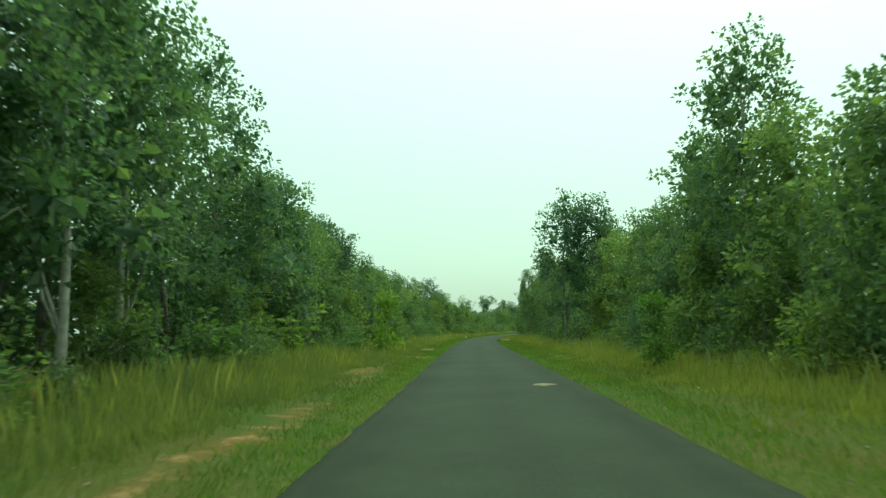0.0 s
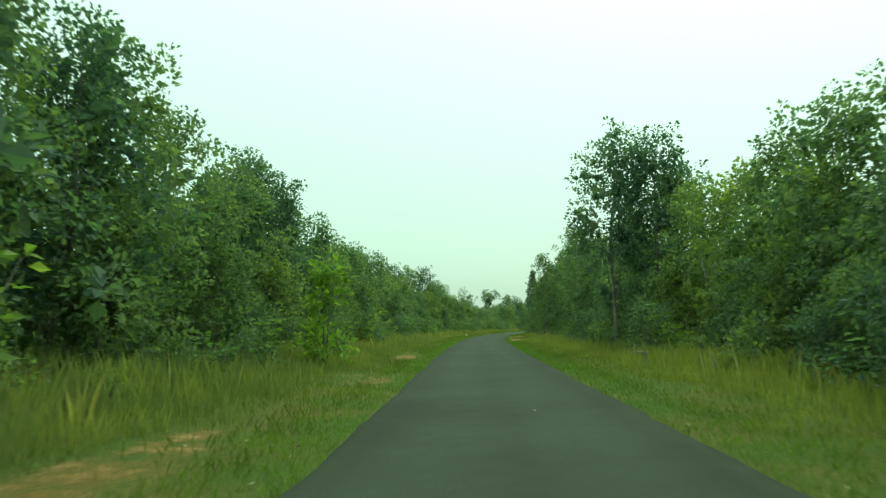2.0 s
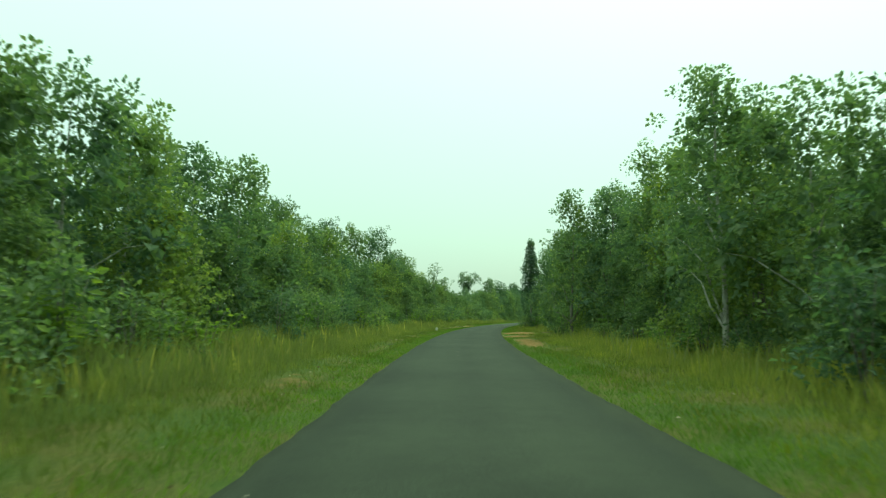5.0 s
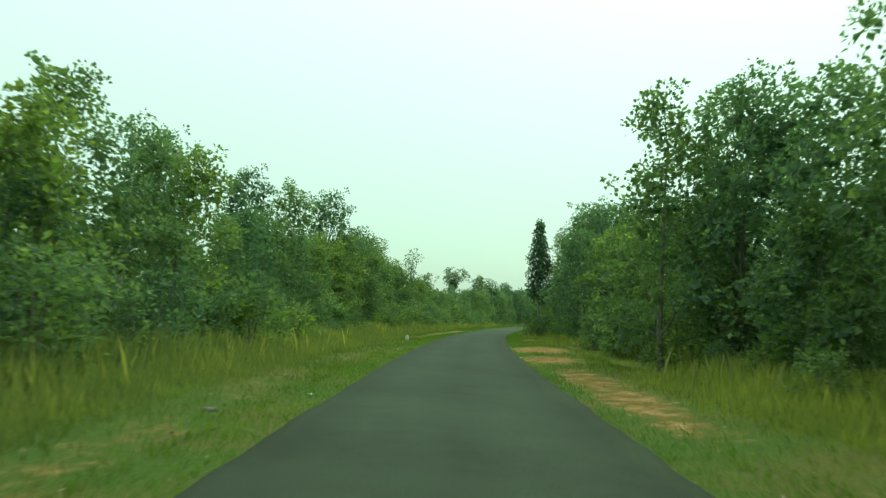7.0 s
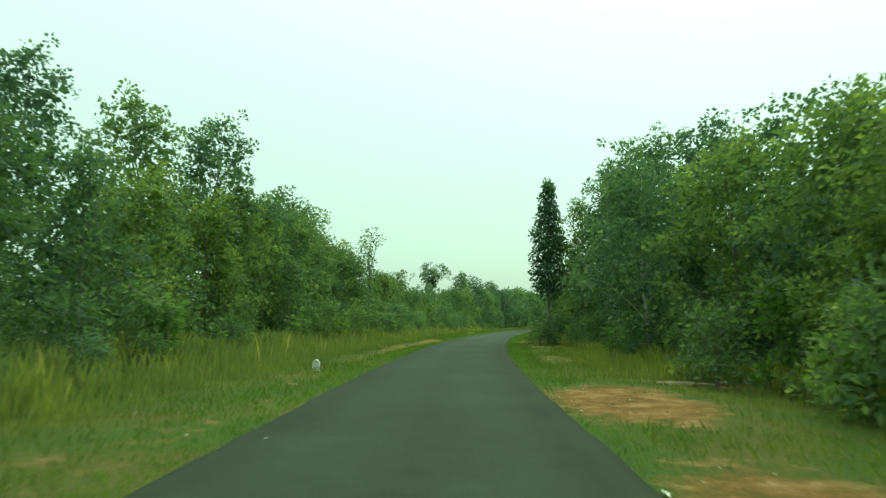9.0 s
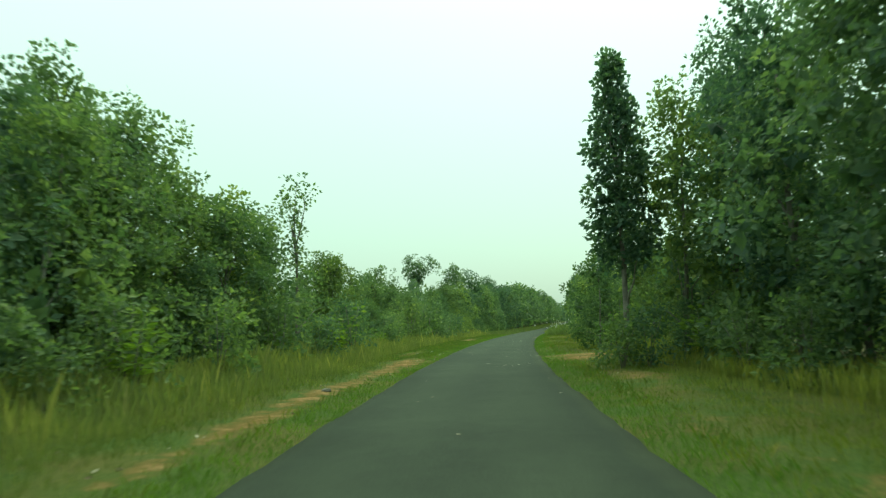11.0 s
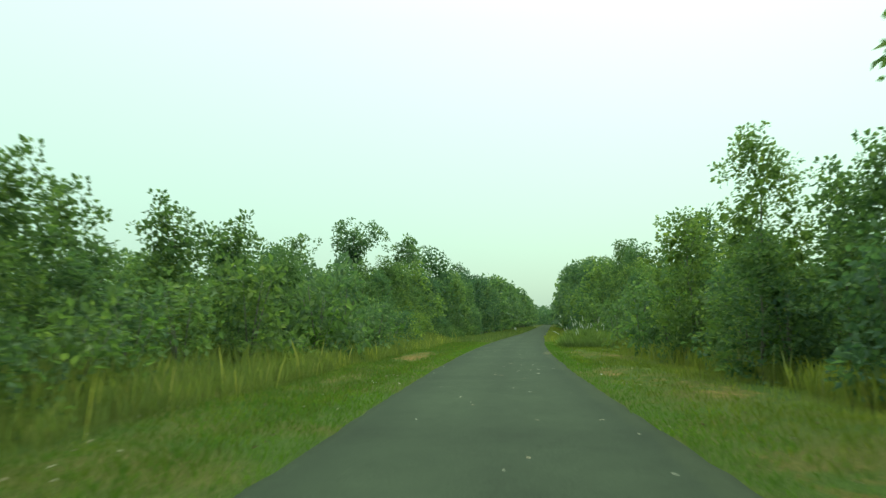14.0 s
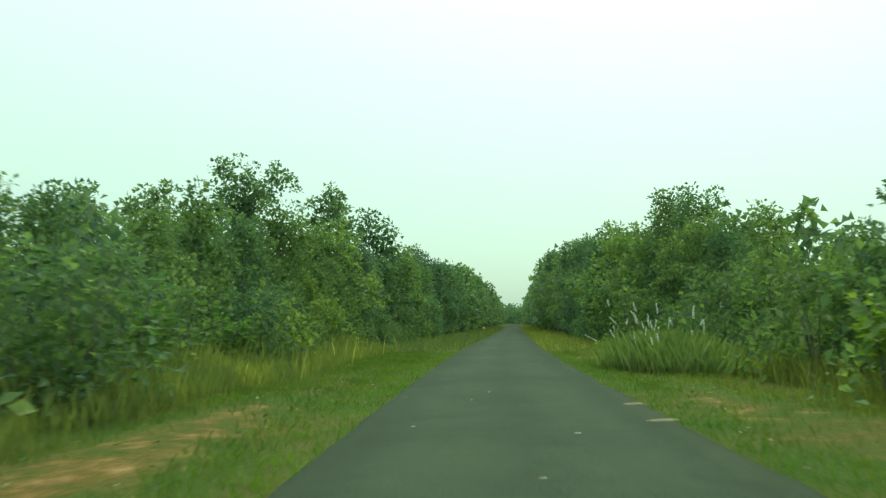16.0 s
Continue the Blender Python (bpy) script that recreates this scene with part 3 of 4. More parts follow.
RIGHT_H = np.array([8.96, 7.06, 6.30, 6.30, 7.91, 9.59, 7.78, 7.89, 6.36, 6.53, 6.71, 8.55, 8.56, 7.53, 6.97, 6.13, 7.64, 8.09, 8.29, 8.75, 7.85, 8.39, 8.43, 6.90, 6.44, 7.08, 7.13, 7.95, 9.92, 9.82, 10.58, 9.58, 7.20, 7.04, 6.74, 4.84, 5.09, 5.71, 5.96, 6.34, 5.35, 5.17, 5.94, 6.04, 4.47, 4.43, 5.10, 6.06, 7.09, 7.93, 7.29, 8.94, 11.20, 11.20])

rng = np.random.default_rng(5)


def track(side, y):
    """Where a sandy side track leaves the road to the east, no tree stands."""
    return side > 0 and 119.6 < y < 126.5


def pick(kinds, h):
    """The kinds nearest in size to the height wanted."""
    order = sorted(kinds, key=lambda k: abs(k.size - h) + rng.uniform(0, 1.6))
    return order[0]


for side, HY, HH in ((-1, TOP_Y, LEFT_H), (1, TOP_Y, RIGHT_H)):
    # Plants before y 0 stand unseen behind the camera, added for the lighting.
    y = -9.0
    while y < 178:                                   # front row
        h = float(np.interp(y, HY, HH)) * (rng.uniform(0.88, 1.06) if y < 138 else rng.uniform(0.75, 1.08))
        lat = side * ((9.0 if side < 0 else 8.5) + rng.uniform(-0.7, 0.7))
        k, turn, lean = pick(NEAR + YOUNG, h), rng.uniform(0, 360), rng.normal(0, 1.5)
        if not track(side, y):
            k.put(lat, y, h, turn, lean)
        y += rng.uniform(2.2, 3.4) * (0.62 + 0.05 * h)
    y = -9.0
    while y < 178:                                   # low young trees under and before the front row
        h = min(4.2, 0.55 * float(np.interp(y, HY, HH))) * rng.uniform(0.75, 1.1)
        k, lat, turn, lean = pick(YOUNG, h), side * rng.uniform(7.2, 8.2), rng.uniform(0, 360), rng.normal(0, 3)
        if not track(side, y):
            k.put(lat, y, h, turn, lean)
        y += rng.uniform(3.2, 6.0)
    y = -9.0
    while y < 300:                                   # second row, single trees only near the drive
        h = float(np.interp(y, HY, HH)) * rng.uniform(0.72, 0.95)
        k = pick(BACK, h)
        if y < 150:
            k.put(side * rng.uniform(11.5, 13.5), y, h, rng.uniform(0, 360))
        else:
            DEEP.add(k, side * rng.uniform(11.5, 14), y, h * (1.1 if y > 165 else 0.95), rng.uniform(0, 360))
        y += rng.uniform(3.9, 5.4)
    y = -9.0
    while y < 300:                                   # deeper rows
        h = float(np.interp(y, HY, HH)) * rng.uniform(0.75, 1.0)
        DEEP.add(pick(BACK, h), side * rng.uniform(15.5, 19.0), y, h, rng.uniform(0, 360))
        y += rng.uniform(4.0, 6.0)
    y = 178.0
    while y < 420:                                   # the far stretch of the road
        h = float(np.interp(y, HY, HH)) * rng.uniform(0.84, 1.05)
        k = pick(BACK, h)
        if y < 225:
            k.put(side * rng.uniform(7.2, 9.0) - (0.8 if side > 0 else 0), y, h, rng.uniform(0, 360))
        else:
            DEEP.add(k, side * rng.uniform(6.2, 8.2) - (0.8 if side > 0 else 0), y, h, rng.uniform(0, 360))
        y += rng.uniform(2.8, 4.2)
    y = 122.0 if side < 0 else 128.0
    while y < 200:                                   # low leafy fringe close to the verge on the last stretch
        h, lat = rng.uniform(1.2, 3.7), side * rng.uniform(5.5, 6.8)
        pick(YOUNG + SHRUBS, h).put(lat, y, h, rng.uniform(0, 360))
        y += rng.uniform(2.6, 4.6)
    y = -6.0
    while y < 200:                                   # undergrowth
        h = float(rng.choice([0.8, 1.1, 1.5, 1.9, 2.4]))
        k, lat, turn = pick(SHRUBS, h), side * rng.uniform(5.7, 7.3), rng.uniform(0, 360)
        if not track(side, y):
            k.put(lat, y, h, turn)
        y += rng.uniform(1.0, 2.3)
for y in np.arange(138, 176, 3.4):
    h = rng.uniform(3.5, 4.7) + 1.6 * (y > 172)
    pick(BACK, h).put(-rng.uniform(13, 18), float(y), h, rng.uniform(0, 360))
inner = np.random.default_rng(12)                    # the forest goes on behind the rows
for side, HY, HH in ((-1, TOP_Y, LEFT_H), (1, TOP_Y, RIGHT_H)):
    y, k = -20.0, 0
    while y < 330:
        h = float(np.interp(y, HY, HH)) * inner.uniform(0.7, 0.92)
        DEEP.add(BACK[k % 3], side * inner.uniform(20.5, 38.0), y, h, inner.uniform(0, 360))
        y, k = y + inner.uniform(2.6, 4.4), k + 1
DEEP.build()

# single trees that stand out
CONE = Kind(make_tree(51, 9.75, 2.9, 0.95, 70, 70, 0.18, LEAF_DEEP, shape="cone", plumes=1, limbs=6, label="tall narrow conical dark green tree", head_r=0.42, bendy=0.15))
CONE.put(0, 117.0, 9.75, 20, world_x=8.75)
SLIM = Kind(make_tree(52, 7.6, 1.6, 1.45, 30, 44, 0.15, LEAF, shape="slim", plumes=2, limbs=8, label="slim sparse tree with a see-through crown", head_r=0.40, fill=2))
SLIM.put(0, 124.3, 7.6, 0, world_x=-1.9)
SLIM.put(0, 123.2, 6.2, 130, world_x=-3.0)
HIGH = Kind(make_tree(54, 9.2, 3.6, 2.1, 38, 110, 0.140, LEAF_DEEP, label="tall dark green tree with a round crown above the rest", plumes=2, limbs=6))
for wx, y, h in ((-13.1, 94.2, 10.5), (-9.9, 97.4, 9.2), (-6.5, 104.9, 9.5), (-8.5, 102.6, 9.3), (5.9, 44.5, 10.3)):
    HIGH.put(0, y, h, 97 * y % 360, world_x=wx)
FLAT = Kind(make_tree(53, 10.4, 6.8, 2.9, 36, 84, 0.20, LEAF_DEEP, shape="flat", plumes=0, limbs=8, label="flat-topped tree standing above the forest", head_r=0.6, fill=9))
FLAT.put(0, 182.6, 10.4, 0, world_x=3.3)
for wx, y, h, kind in ((8.2, 183.6, 9.3, BACK[2]), (-1.2, 184.3, 9.4, BACK[0]), (10.6, 190.0, 9.1, BACK[1]), (-2.4, 175.0, 7.5, BACK[1]),
                       (16.5, 218.3, 10.1, BACK[2]), (8.0, 44.2, 10.0, NEAR[1]), (11.7, 88.3, 8.5, NEAR[3]), (-8.4, 42.6, 8.0, NEAR[1]), (-3.4, 121.5, 6.0, NEAR[2]), (-3.3, 119.3, 5.8, NEAR[4]), (12.4, 117.8, 9.6, NEAR[0]), (10.6, 117.3, 8.6, NEAR[5]),
                       (-9.0, 29.2, 8.8, NEAR[0]), (10.7, 108.2, 9.8, NEAR[1]), (14.0, 119.4, 11.6, NEAR[1]), (11.5, 113.4, 10.2, NEAR[3]), (13.9, 131.8, 7.1, NEAR[4]), (14.7, 140.6, 6.1, NEAR[5]), (-6.5, 116.5, 7.8, BACK[0]), (-6.5, 113.8, 7.5, BACK[2]), (14.8, 128.4, 4.8, NEAR[4]), (9.6, 25.6, 8.9, NEAR[0]), (15.7, 146.2, 5.1, NEAR[4]), (2.3, 151.0, 4.3, NEAR[4]), (8.7, 71.8, 9.1, NEAR[3]), (8.3, 79.4, 8.7, NEAR[0]), (6.6, 80.3, 8.3, NEAR[5]), (-1.4, 132.2, 5.3, NEAR[4]), (9.1, 34.7, 7.0, NEAR[5]), (-4.9, 111.5, 6.6, NEAR[2]), (-4.6, 114.5, 6.1, NEAR[4]), (-10.6, 45.0, 9.4, BACK[2]), (-8.8, 40.0, 8.0, NEAR[0]), (8.9, 31.5, 7.3, NEAR[0]), (-9.8, 38.5, 6.9, NEAR[3]), (8.9, 100.5, 7.0, NEAR[2]), (-8.8, 76.0, 5.2, NEAR[2])):
    kind.put(0, y, h, 77 * y % 360, world_x=wx)
for wx, y, h, kind in ((0.0, 144.4, 3.8, YOUNG[0]), (0.9, 147.2, 4.0, YOUNG[1]), (10.4, 116.6, 2.0, YOUNG[1]), (10.9, 127.6, 4.8, YOUNG[0]), (6.6, 43.2, 3.4, YOUNG[1]), (7.0, 46.4, 3.2, YOUNG[0])):
    kind.put(0, y, h, 63 * y % 360, world_x=wx)
for wx, y, h in ((-7.3, 11.8, 10.2), (-7.7, 14.8, 9.8), (-8.0, 9.2, 10.2), (-9.2, 25.5, 8.4), (8.4, 20.6, 10.5), (6.9, 60.5, 8.0)):
    PALE.put(0, y, h, 51 * y % 360, world_x=wx)
for wx, y, h in ((4.7, 18.0, 2.1), (-4.3, 33.7, 3.3), (8.6, 92.0, 2.2), (13.2, 126.7, 1.6)):
    SAPLING.put(0, y, h, 40 * y % 360, world_x=wx)
for wx, y, h, kind in ((8.3, 116.3, 1.3, SHRUBS[0]), (7.9, 114.9, 1.5, SHRUBS[2]), (8.8, 115.5, 1.9, SHRUBS[1])):
    kind.put(0, y, h, 63 * y % 360, world_x=wx)

# broad-leaved sprouts along the foot of the trees
SPROUT = Kind(make_sprout(47, 1.7))
for k in range(64):
    side = -1 if k % 5 < 3 else 1
    y, lat = 4 + 2.55 * k + float(rng.uniform(-1.5, 1.5)), side * float(rng.uniform(5.6, 6.8))
    if not track(side, y):
        SPROUT.put(lat, y, float(rng.uniform(0.9, 2.3)), float(rng.uniform(0, 360)), float(rng.normal(0, 5)))


for wx, y, h in ((10.3, 115.3, 1.7), (10.6, 125.0, 1.6), (6.9, 98.0, 1.4), (-6.4, 55.0, 1.6), (-5.6, 58.5, 1.4), (-1.2, 127.5, 1.7)):
    SPROUT.put(0, y, h, 71 * y % 360, world_x=wx)


# ---------------------------------------------------------------- far woods
def far_woods():
    g = np.random.default_rng(8)
    c = []
    for _ in range(950):
        y = g.uniform(415, 520)
        lat = g.normal(0, 16)
        z = 7.5 * g.uniform() ** 0.8
        c.append((float(road_x(y)) + lat, y, z + float(rise(y))))
    c = np.array(c)
    idx = np.repeat(np.arange(len(c)), 14)
    out = unit(g.normal(size=(len(idx), 3)))
    v, f = leaves(g, c[idx] + out * g.uniform(0.3, 1.7, (len(idx), 1)), out, 1.1, 0.6)
    return mesh_of("far_woods", v, f, LEAF_DEEP)


tagged(new("far_woods", far_woods()), "dense dark green woods far along the road", "woods", kind="stuff")


# ---------------------------------------------------------------- grass
def blades(g, x, y, z, h, w, spread):
    n = len(x)
    an = g.uniform(0, 6.283, n)
    bend = np.stack([np.cos(an), np.sin(an)], 1) * (h * spread * g.uniform(0.2, 1.0, n))[:, None]
    side = np.stack([-np.sin(an), np.cos(an)], 1) * (w * 0.5)[:, None]
    p = np.stack([x, y], 1)
    v = np.stack([np.column_stack([p - side, z - 0.02]), np.column_stack([p + side, z - 0.02]),
                  np.column_stack([p + bend * 0.4 + side * 0.6, z + h * 0.62]), np.column_stack([p + bend, z + h])], 1).reshape(-1, 3)
    b = np.arange(n)[:, None] * 4
    return v, np.concatenate([b + np.array([[0, 1, 2]]), b + np.array([[0, 2, 3]])], 0)


def grass_strip(seed, side, lat0, lat1, y0, y1, per_m2, h, w, spread, clump=0.0, keep_bare=0.5):
    g = np.random.default_rng(seed)
    n = int((lat1 - lat0) * (y1 - y0) * per_m2)
    lat, y = side * g.uniform(lat0, lat1, n), g.uniform(y0, y1, n)
    if clump:
        m = int(n / 22)
        cl, cy = g.uniform(lat0, lat1, m), g.uniform(y0, y1, m)
        i = g.integers(0, m, n)
        lat, y = side * (cl[i] + g.normal(0, clump, n)), cy[i] + g.normal(0, clump, n)
    rag = HALF - 0.03 + 0.06 * smooth_noise(lat * 0 + 3.0 * side, y * 1.7, 4.0)
    ok = (np.abs(lat) > rag) & (g.uniform(0, 1, n) > 1.5 * bare_at(lat, y) + (keep_bare - 0.5))
    dens = 0.5 + 0.5 * smooth_noise(lat * 0.9, y * 0.7, 9.0)
    ok &= g.uniform(0, 1, n) < 0.62 + 0.38 * dens
    lat, y = lat[ok], y[ok]
    tall = h * (np.clip((np.abs(lat) - 2.6) / 2.6, 0.25, 1.3) ** 1.2 if clump else 1.0) * g.uniform(0.5, 1.25, len(y)) * (0.75 + 0.5 * (0.5 + 0.5 * smooth_noise(lat[:] * 0.7, y * 0.4, 5.0)))
    if clump:                                        # kept low beside the sandy pull-off
        tall = tall * np.where((lat > 0) & (lat < 6.4) & (y > 77) & (y < 93.5), 0.22, 1.0) * np.where((lat > 0) & (lat < 5.2) & (y > 103), 0.45, 1.0) * np.where((lat < 0) & (lat > -4.3) & (y > 123), 0.3, 1.0)
    return blades(g, lat + road_x(y), y, ground_z(lat, y), tall, w * g.uniform(0.7, 1.3, len(y)), spread)


for side in (-1, 1):
    v, f = grass_strip(61 + side, side, 2.4, 4.6, -3, 172, 140, 0.10, 0.012, 0.8)
    tagged(new("verge_grass", mesh_of("verge_grass", v, f, GRASS)), "short dry green grass on the road verge", "grass", kind="stuff")
    v, f = grass_strip(71 + side, side, 1.82, 2.9, -3, 172, 290, 0.07, 0.009, 0.9)
    tagged(new("turf", mesh_of("turf", v, f, GRASS_LUSH)), "lush short green turf along the asphalt edge", "grass", kind="stuff")
    v, f = grass_strip(81 + side, side, 3.3, 7.6, -3, 172, 165, 0.56 if side < 0 else 0.44, 0.0065, 0.34, clump=0.28)
    tagged(new("tall_grass", mesh_of("tall_grass", v, f, GRASS_TALL)), "tall yellow-green grass between road and trees", "grass", kind="stuff")
    v, f = grass_strip(91 + side, side, 1.9, 6.8, 172, 300, 22, 0.35, 0.05, 0.6)
    tagged(new("far_grass", mesh_of("far_grass", v, f, GRASS_TALL)), "grass along the far stretch of the road", "grass", kind="stuff")


v, f = grass_strip(77, -1, 2.7, 4.3, 122, 172, 210, 0.08, 0.010, 0.9)
tagged(new("wide_turf", mesh_of("wide_turf", v, f, GRASS_LUSH)), "broad strip of short bright green turf", "grass", kind="stuff")
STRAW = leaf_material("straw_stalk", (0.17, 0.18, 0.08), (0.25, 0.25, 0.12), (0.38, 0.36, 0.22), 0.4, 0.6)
for side in (-1, 1):                                 # thin seed stalks above the tall grass
    g = np.random.default_rng(101 + side)
    n = 1100
    y = g.uniform(-3, 172, n)
    lat = side * (3.9 + 2.6 * g.uniform(0, 1, n) ** 0.8)
    ok = (g.uniform(0, 1, n) < 0.35 + 0.5 * (0.5 + 0.5 * smooth_noise(lat * 0.6, y * 0.35, 3.0))) & ~((lat > 0) & (y > 77) & (y < 127))
    lat, y = lat[ok], y[ok]
    v, f = blades(g, lat + road_x(y), y, ground_z(lat, y), g.uniform(0.45, 0.95, len(y)), g.uniform(0.004, 0.008, len(y)), 0.3)
    tagged(new("seed_stalks", mesh_of("seed_stalks", v, f, STRAW)), "thin pale seed stalks above the tall grass", "grass", kind="stuff")


# ---------------------------------------------------------------- reed clump with white plumes
def reed_clump(x, y):
    g = np.random.default_rng(17)
    root = new("plume_grass")
    tagged(root, "tall reed grass clump with white feathery plumes", "grass")
    root.matrix_basis = pose(x, y, -0.06)
    n = 6000
    r, an = 1.7 * np.sqrt(g.uniform(0, 1, n)), g.uniform(0, 6.283, n)
    high = g.uniform(0.5, 1.2, n) * (1.0 - 0.55 * (r / 1.7) ** 2)
    v, f = blades(g, r * np.cos(an) * 0.9, r * np.sin(an) * 1.5, np.zeros(n), high, g.uniform(0.005, 0.010, n), 0.55)
    part("blades", mesh_of("blades", v, f, REED), root)
    for k in range(34):
        px, py = g.normal(0.1, 0.75), g.normal(0, 1.0)
        top, dx = float(g.choice([0.75, 0.95, 1.1, 1.25, 1.55])) * g.uniform(0.9, 1.1), g.normal(-0.12, 0.36)
        v, f = tube([(px, py, 0), (px + dx * 0.5, py, top * 0.6), (px + dx, py, top)], [0.008, 0.006, 0.003], 4)
        stalk = part("stalk", mesh_of("stalk", v, f, GRASS_TALL), root)
        n = 70
        u = g.uniform(0, 1, n)
        long = g.uniform(0.14, 0.36)
        base = np.stack([px + dx * (1 + 0.9 * u * long), np.full(n, py), top - 0.05 + long * u - 0.10 * abs(dx) * u], 1)
        aim = np.stack([g.normal(0, 0.25, n) + 0.8 * dx, g.normal(0, 0.25, n), np.full(n, 1.6)], 1)
        v, f = leaves(g, base, aim, 0.06, 0.16, 0.1)
        part("plume", mesh_of("plume", v, f, PLUME), stalk, "white feathery plume")


reed_clump(16.9, 161.2)


# ---------------------------------------------------------------- milestones, patches and fallen leaves
def milestone(x, y, h, turn):
    bm = bmesh.new()
    w, d = h * 0.55, h * 0.3
    prof = [(-w / 2, -0.1), (w / 2, -0.1), (w / 2, h * 0.65)] + [(w / 2 * math.cos(a), h * 0.65 + h * 0.35 * math.sin(a)) for a in np.linspace(0.3, math.pi - 0.3, 6)] + [(-w / 2, h * 0.65)]
    face = bm.faces.new([bm.verts.new((px, -d / 2, pz)) for px, pz in prof])
    ext = bmesh.ops.extrude_face_region(bm, geom=[face])
    bmesh.ops.translate(bm, verts=[e for e in ext["geom"] if isinstance(e, bmesh.types.BMVert)], vec=(0, d, 0))
    bmesh.ops.recalc_face_normals(bm, faces=bm.faces)
    bmesh.ops.bevel(bm, geom=[e for e in bm.edges], offset=h * 0.03, segments=1, affect="EDGES")
    me = bpy.data.meshes.new("milestone")
    bm.to_mesh(me)
    bm.free()
    me.materials.append(STONE)
    ob = tagged(new("milestone", me), "small whitewashed stone marker on the grass verge", "milestone", "road markers")
    ob.matrix_basis = pose(x, y, -0.02 + float(rise(y)), 0, 0, turn)


milestone(-1.0, 94.6, 0.30, -6)


def slab_marker(x, y, turn):
    """A low pale concrete marker: a flat slab on a short post, half sunk in the grass."""
    root = tagged(new("concrete_marker"), "low pale concrete marker slab half hidden in roadside grass", "marker", "road markers")
    root.matrix_basis = pose(x, y, -0.03, 0, 2, turn)
    for name, size, lift in (("slab", (0.46, 0.24, 0.038), 0.39), ("post", (0.13, 0.15, 0.48), 0.14)):
        bm = bmesh.new()
        bmesh.ops.create_cube(bm, size=1.0, matrix=Matrix.Translation((0.13 if name == "post" else 0.0, 0, lift)) @ Matrix.Diagonal((*size, 1)))
        bmesh.ops.bevel(bm, geom=list(bm.edges), offset=0.012, segments=2, affect="EDGES")
        me = bpy.data.meshes.new(name)
        bm.to_mesh(me)
        bm.free()
        me.materials.append(CONCRETE)
        part(name, me, root)


slab_marker(5.0, 36.1, 8)
milestone(29.2, 243.0, 0.7, -14)


def road_patch(lat, y, length, width, seed, turn):
    """A thin ragged spill of pale sand lying on the asphalt."""
    g = np.random.default_rng(seed)
    n = 18
    rim = [(length / 2 * math.cos(a) * r, width / 2 * math.sin(a) * r) for a, r in zip(np.linspace(0, 6.283, n, endpoint=False), g.uniform(0.6, 1.1, n))]
    vs = [(0, 0, 0.012)] + [(a * 0.6, b * 0.6, 0.010) for a, b in rim] + [(a, b, -0.004) for a, b in rim]
    fs = [(0, 1 + k, 1 + (k + 1) % n) for k in range(n)] + [(1 + k, 1 + n + k, 1 + n + (k + 1) % n, 1 + (k + 1) % n) for k in range(n)]
    ob = tagged(new("sand_patch", smooth(mesh_of("sand_patch", vs, fs, SAND))), "thin pale sand patch lying on the asphalt", "sand", "sand patches")
    ob.matrix_basis = pose(float(road_x(y)) + lat, y, 0.012 + 0.03 * (1 - (lat / HALF) ** 2) + 0.006, 0, 0, turn)


for k, (lat, y, ln, wd) in enumerate(((1.05, 14.25, 0.62, 0.6), (1.68, 152.6, 0.5, 0.16), (1.7, 154.2, 0.46, 0.14))):
    road_patch(lat, y, ln, wd, 200 + k, 8 * k)

g = np.random.default_rng(33)
fl = []
for s in range(3):
    bm = bmesh.new()
    vs = [bm.verts.new(p) for p in ((-0.09, 0, 0.0), (-0.02, 0.04, 0.015), (0.05, 0.035, 0.012), (0.10, 0, 0.02), (0.04, -0.04, 0.01), (-0.03, -0.035, 0.018), (0, 0, 0.004))]
    for a, b in ((0, 1), (1, 2), (2, 3), (3, 4), (4, 5), (5, 0)):
        bm.faces.new((vs[a], vs[b], vs[6]))
    for q in vs:
        q.co.z += float(g.uniform(0, 0.012))
    me = bpy.data.meshes.new("fallen_leaf")
    bm.to_mesh(me)
    bm.free()
    me.materials.append(DRY_LEAF)
    fl.append(me)
for k in range(84):
    y = float(g.uniform(108, 172)) if k < 46 else float(g.uniform(0, 108)) if k > 70 else float(g.uniform(108, 172))
    lat = float(g.uniform(-1.75, 1.75)) 
    ob = tagged(new("fallen_leaf", fl[k % 3]), "pale dry fallen leaf lying on the asphalt", "leaf", "fallen leaves on the road")
    s = float(g.uniform(0.22, 0.5))
    ob.matrix_basis = pose(float(road_x(y)) + lat, y, 0.012 + 0.03 * (1 - (lat / HALF) ** 2) + 0.002, 0, 0, float(g.uniform(0, 360))) @ Matrix.Diagonal((s, s, 0.5 * s, 1))

for k, (lat, y) in enumerate(((0.06, 118.3), (0.62, 117.4), (0.56, 117.0), (0.99, 117.5), (1.3, 118.0), (0.82, 117.0), (0.34, 117.0), (1.48, 123.4), (1.74, 123.0), (0.61, 122.3), (-1.75, 123.8), (0.21, 145.7), (0.04, 144.2), (0.75, 142.6), (0.96, 142.9), (0.41, 142.2), (0.89, 141.4), (-0.13, 141.1), (0.01, 140.8), (0.52, 140.0), (0.88, 144.9))):
    ob = tagged(new("fallen_leaf", fl[k % 3]), "pale dry fallen leaf lying on the asphalt", "leaf", "fallen leaves on the road")
    ob.matrix_basis = pose(float(road_x(y)) + lat, y, 0.012 + 0.03 * (1 - (lat / HALF) ** 2) + 0.002, 0, 0, 47 * k) @ Matrix.Diagonal((0.72, 0.5, 0.4, 1))


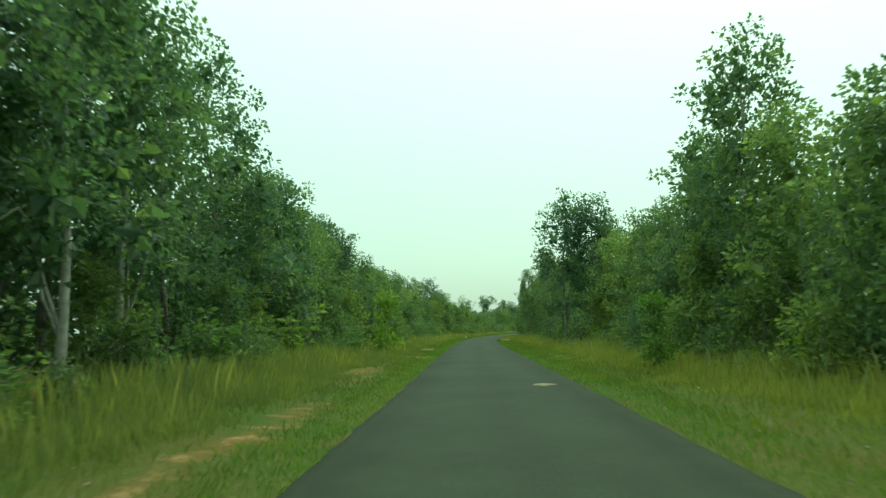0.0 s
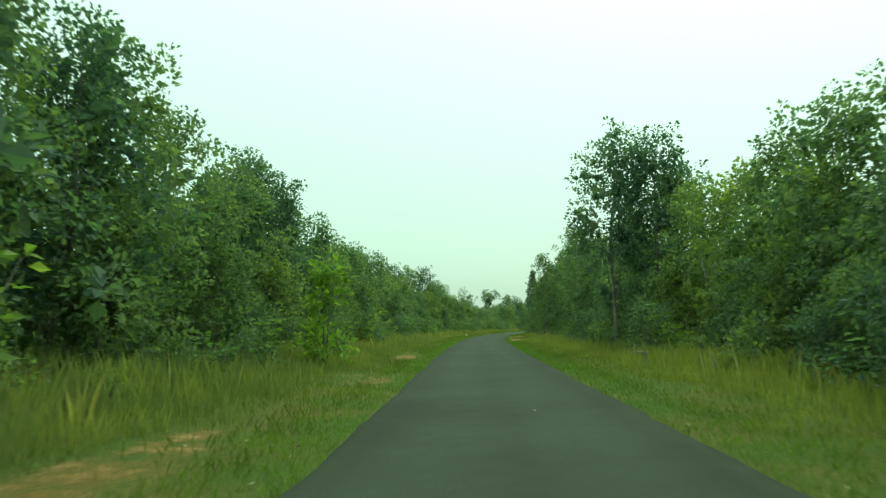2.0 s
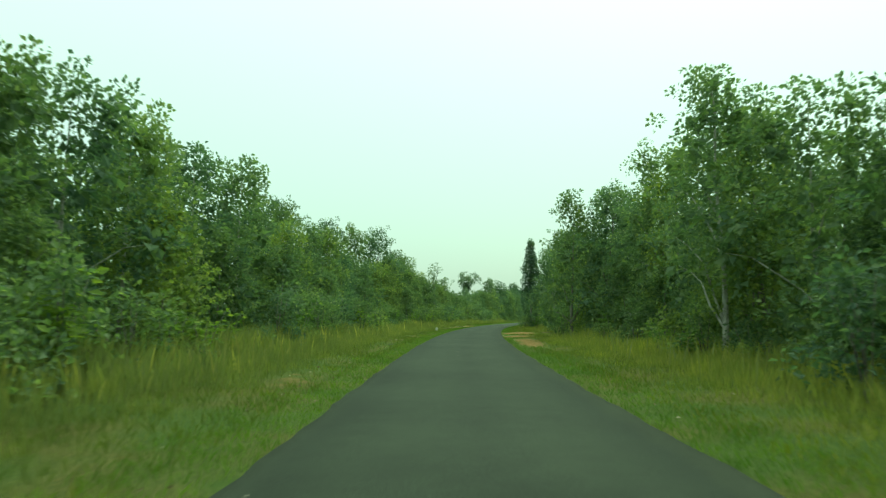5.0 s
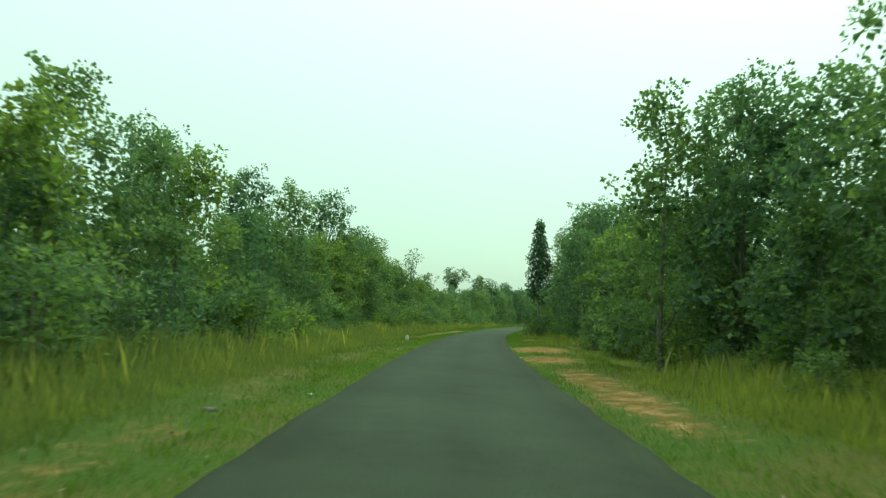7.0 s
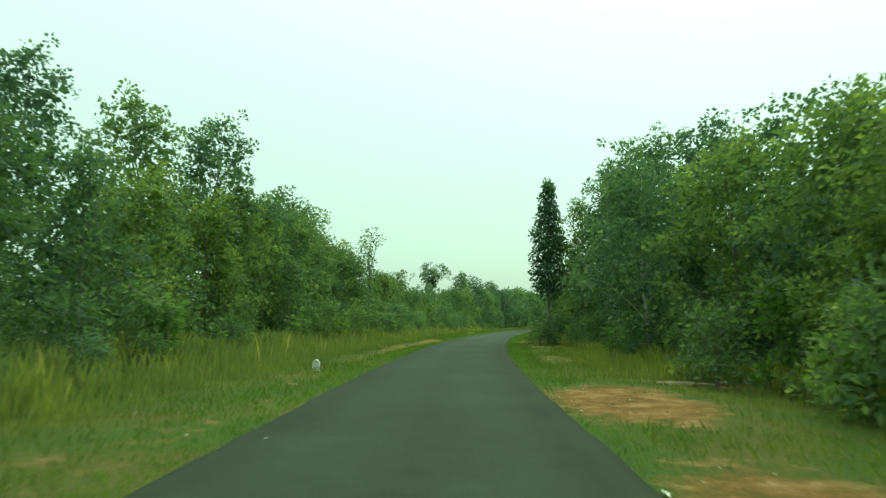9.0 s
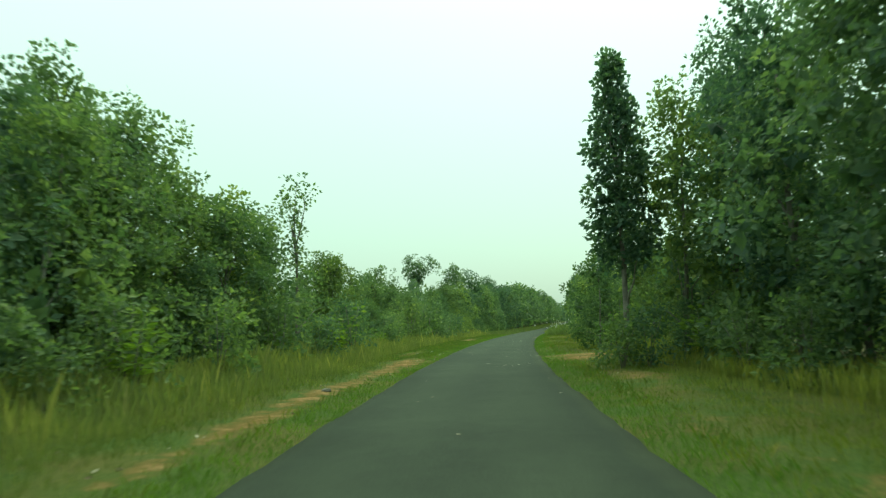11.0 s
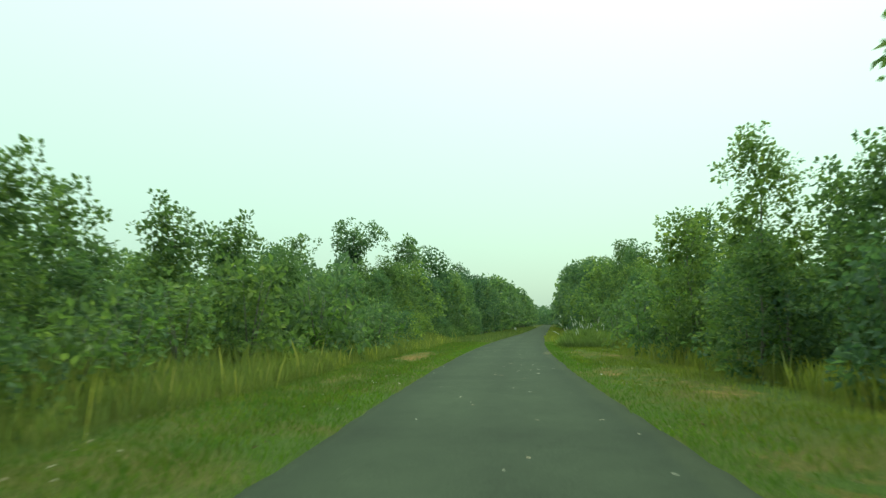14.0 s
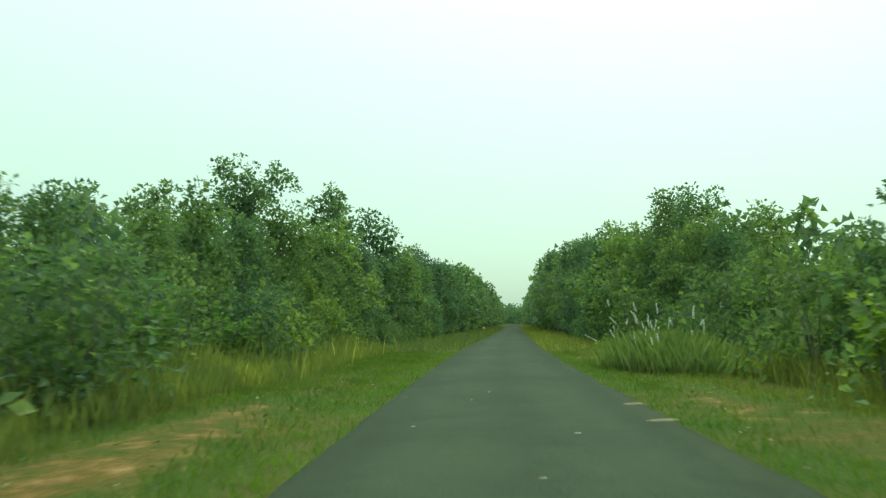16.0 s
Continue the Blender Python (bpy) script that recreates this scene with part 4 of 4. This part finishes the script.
def scrap(lat, y, size, turn):
    """A crumpled white scrap of paper lying in the turf."""
    bm = bmesh.new()
    bmesh.ops.create_grid(bm, x_segments=5, y_segments=4, size=0.5)
    for q in bm.verts:
        q.co.y *= 0.6
        q.co += Vector((0.05 * math.sin(9 * q.co.y + lat), 0.04 * math.cos(8 * q.co.x + y), 0.16 + 0.13 * math.sin(7 * q.co.x + y) * math.cos(6 * q.co.y + lat)))
    me = bpy.data.meshes.new("paper_scrap")
    bm.to_mesh(me)
    bm.free()
    me.materials.append(PLUME)
    ob = tagged(new("paper_scrap", me), "crumpled white scrap of paper lying in the turf", "litter", "white scraps on the verge")
    ob.matrix_basis = pose(float(road_x(y)) + lat, y, float(ground_z(np.array(lat), np.array(y))) + 0.02, 0, 0, turn) @ Matrix.Diagonal((size, size, size, 1))


def stone(lat, y, size, seed, material, label):
    """A low, broken, rounded stone half sunk in the ground."""
    g = np.random.default_rng(seed)
    bm = bmesh.new()
    bmesh.ops.create_icosphere(bm, subdivisions=2, radius=0.5)
    for q in bm.verts:
        q.co *= 1 + 0.16 * math.sin(5 * q.co.x + seed) + 0.14 * math.cos(6 * q.co.y - seed) + float(g.uniform(-0.05, 0.05))
        q.co.z = max(-0.3, min(0.28, q.co.z))
    me = bpy.data.meshes.new("stone")
    bm.to_mesh(me)
    bm.free()
    me.materials.append(material)
    ob = tagged(new("stone", me), label, "stone", "stones on the verge")
    ob.matrix_basis = pose(float(road_x(y)) + lat, y, float(ground_z(np.array(lat), np.array(y))) + 0.10 * size[2], 0, 0, 37 * seed) @ Matrix.Diagonal((*size, 1))


for k, (lat, y, wide) in enumerate(((4.5, 92.5, 0.5), (5.0, 92.9, 0.7), (5.6, 93.2, 0.55), (6.2, 93.6, 0.6), (4.0, 122.0, 0.45), (4.9, 121.4, 0.5), (5.9, 121.8, 0.6))):
    stone(lat, y, (wide, 0.5 * wide, 0.30 * wide), 3 + k, SAND, "low pale sandstone lump lying on bare ground")
for k, (lat, y, wide) in enumerate(((-2.95, 111.1, 0.22), (-3.4, 127.9, 0.2), (-2.9, 69.5, 0.18))):
    stone(lat, y, (wide, 0.8 * wide, 0.6 * wide), 23 + k, BARK, "small dark weathered stone beside the road")
for lat, y, size, turn in ((-2.97, 128.8, 0.15, 32), (-2.17, 71.5, 0.08, 57), (-2.58, 139.5, 0.08, 5), (-2.32, 126.7, 0.08, 327), (1.88, 83.5, 0.1, 67), (2.4, 141.2, 0.08, 56)):
    scrap(lat, y, size, turn)

# dry leaf bits and pale chips lying on the verges
n = 2600
y, side = g.uniform(-2, 172, n), np.where(g.uniform(0, 1, n) < 0.55, -1.0, 1.0)
lat = side * (HALF + 0.1 + 2.6 * g.uniform(0, 1, n) ** 1.2)
keep = g.uniform(0, 1, n) < 0.25 + 0.9 * bare_at(lat, y) + 0.35 * (y > 100)
lat, y = lat[keep], y[keep]
n = len(y)
base = np.stack([road_x(y) + lat, y, ground_z(lat, y) + g.uniform(0.02, 0.06, n)], 1)
an = g.uniform(0, 6.283, n)
v, f = leaves(g, base, np.stack([2.5 * np.cos(an), 2.5 * np.sin(an), np.full(n, 0.25)], 1), 0.06, 0.45, 0.0)
tagged(new("verge_litter", mesh_of("verge_litter", v, f, LITTER)), "scattered pale dry leaf bits on the verges", "leaf litter", kind="stuff")
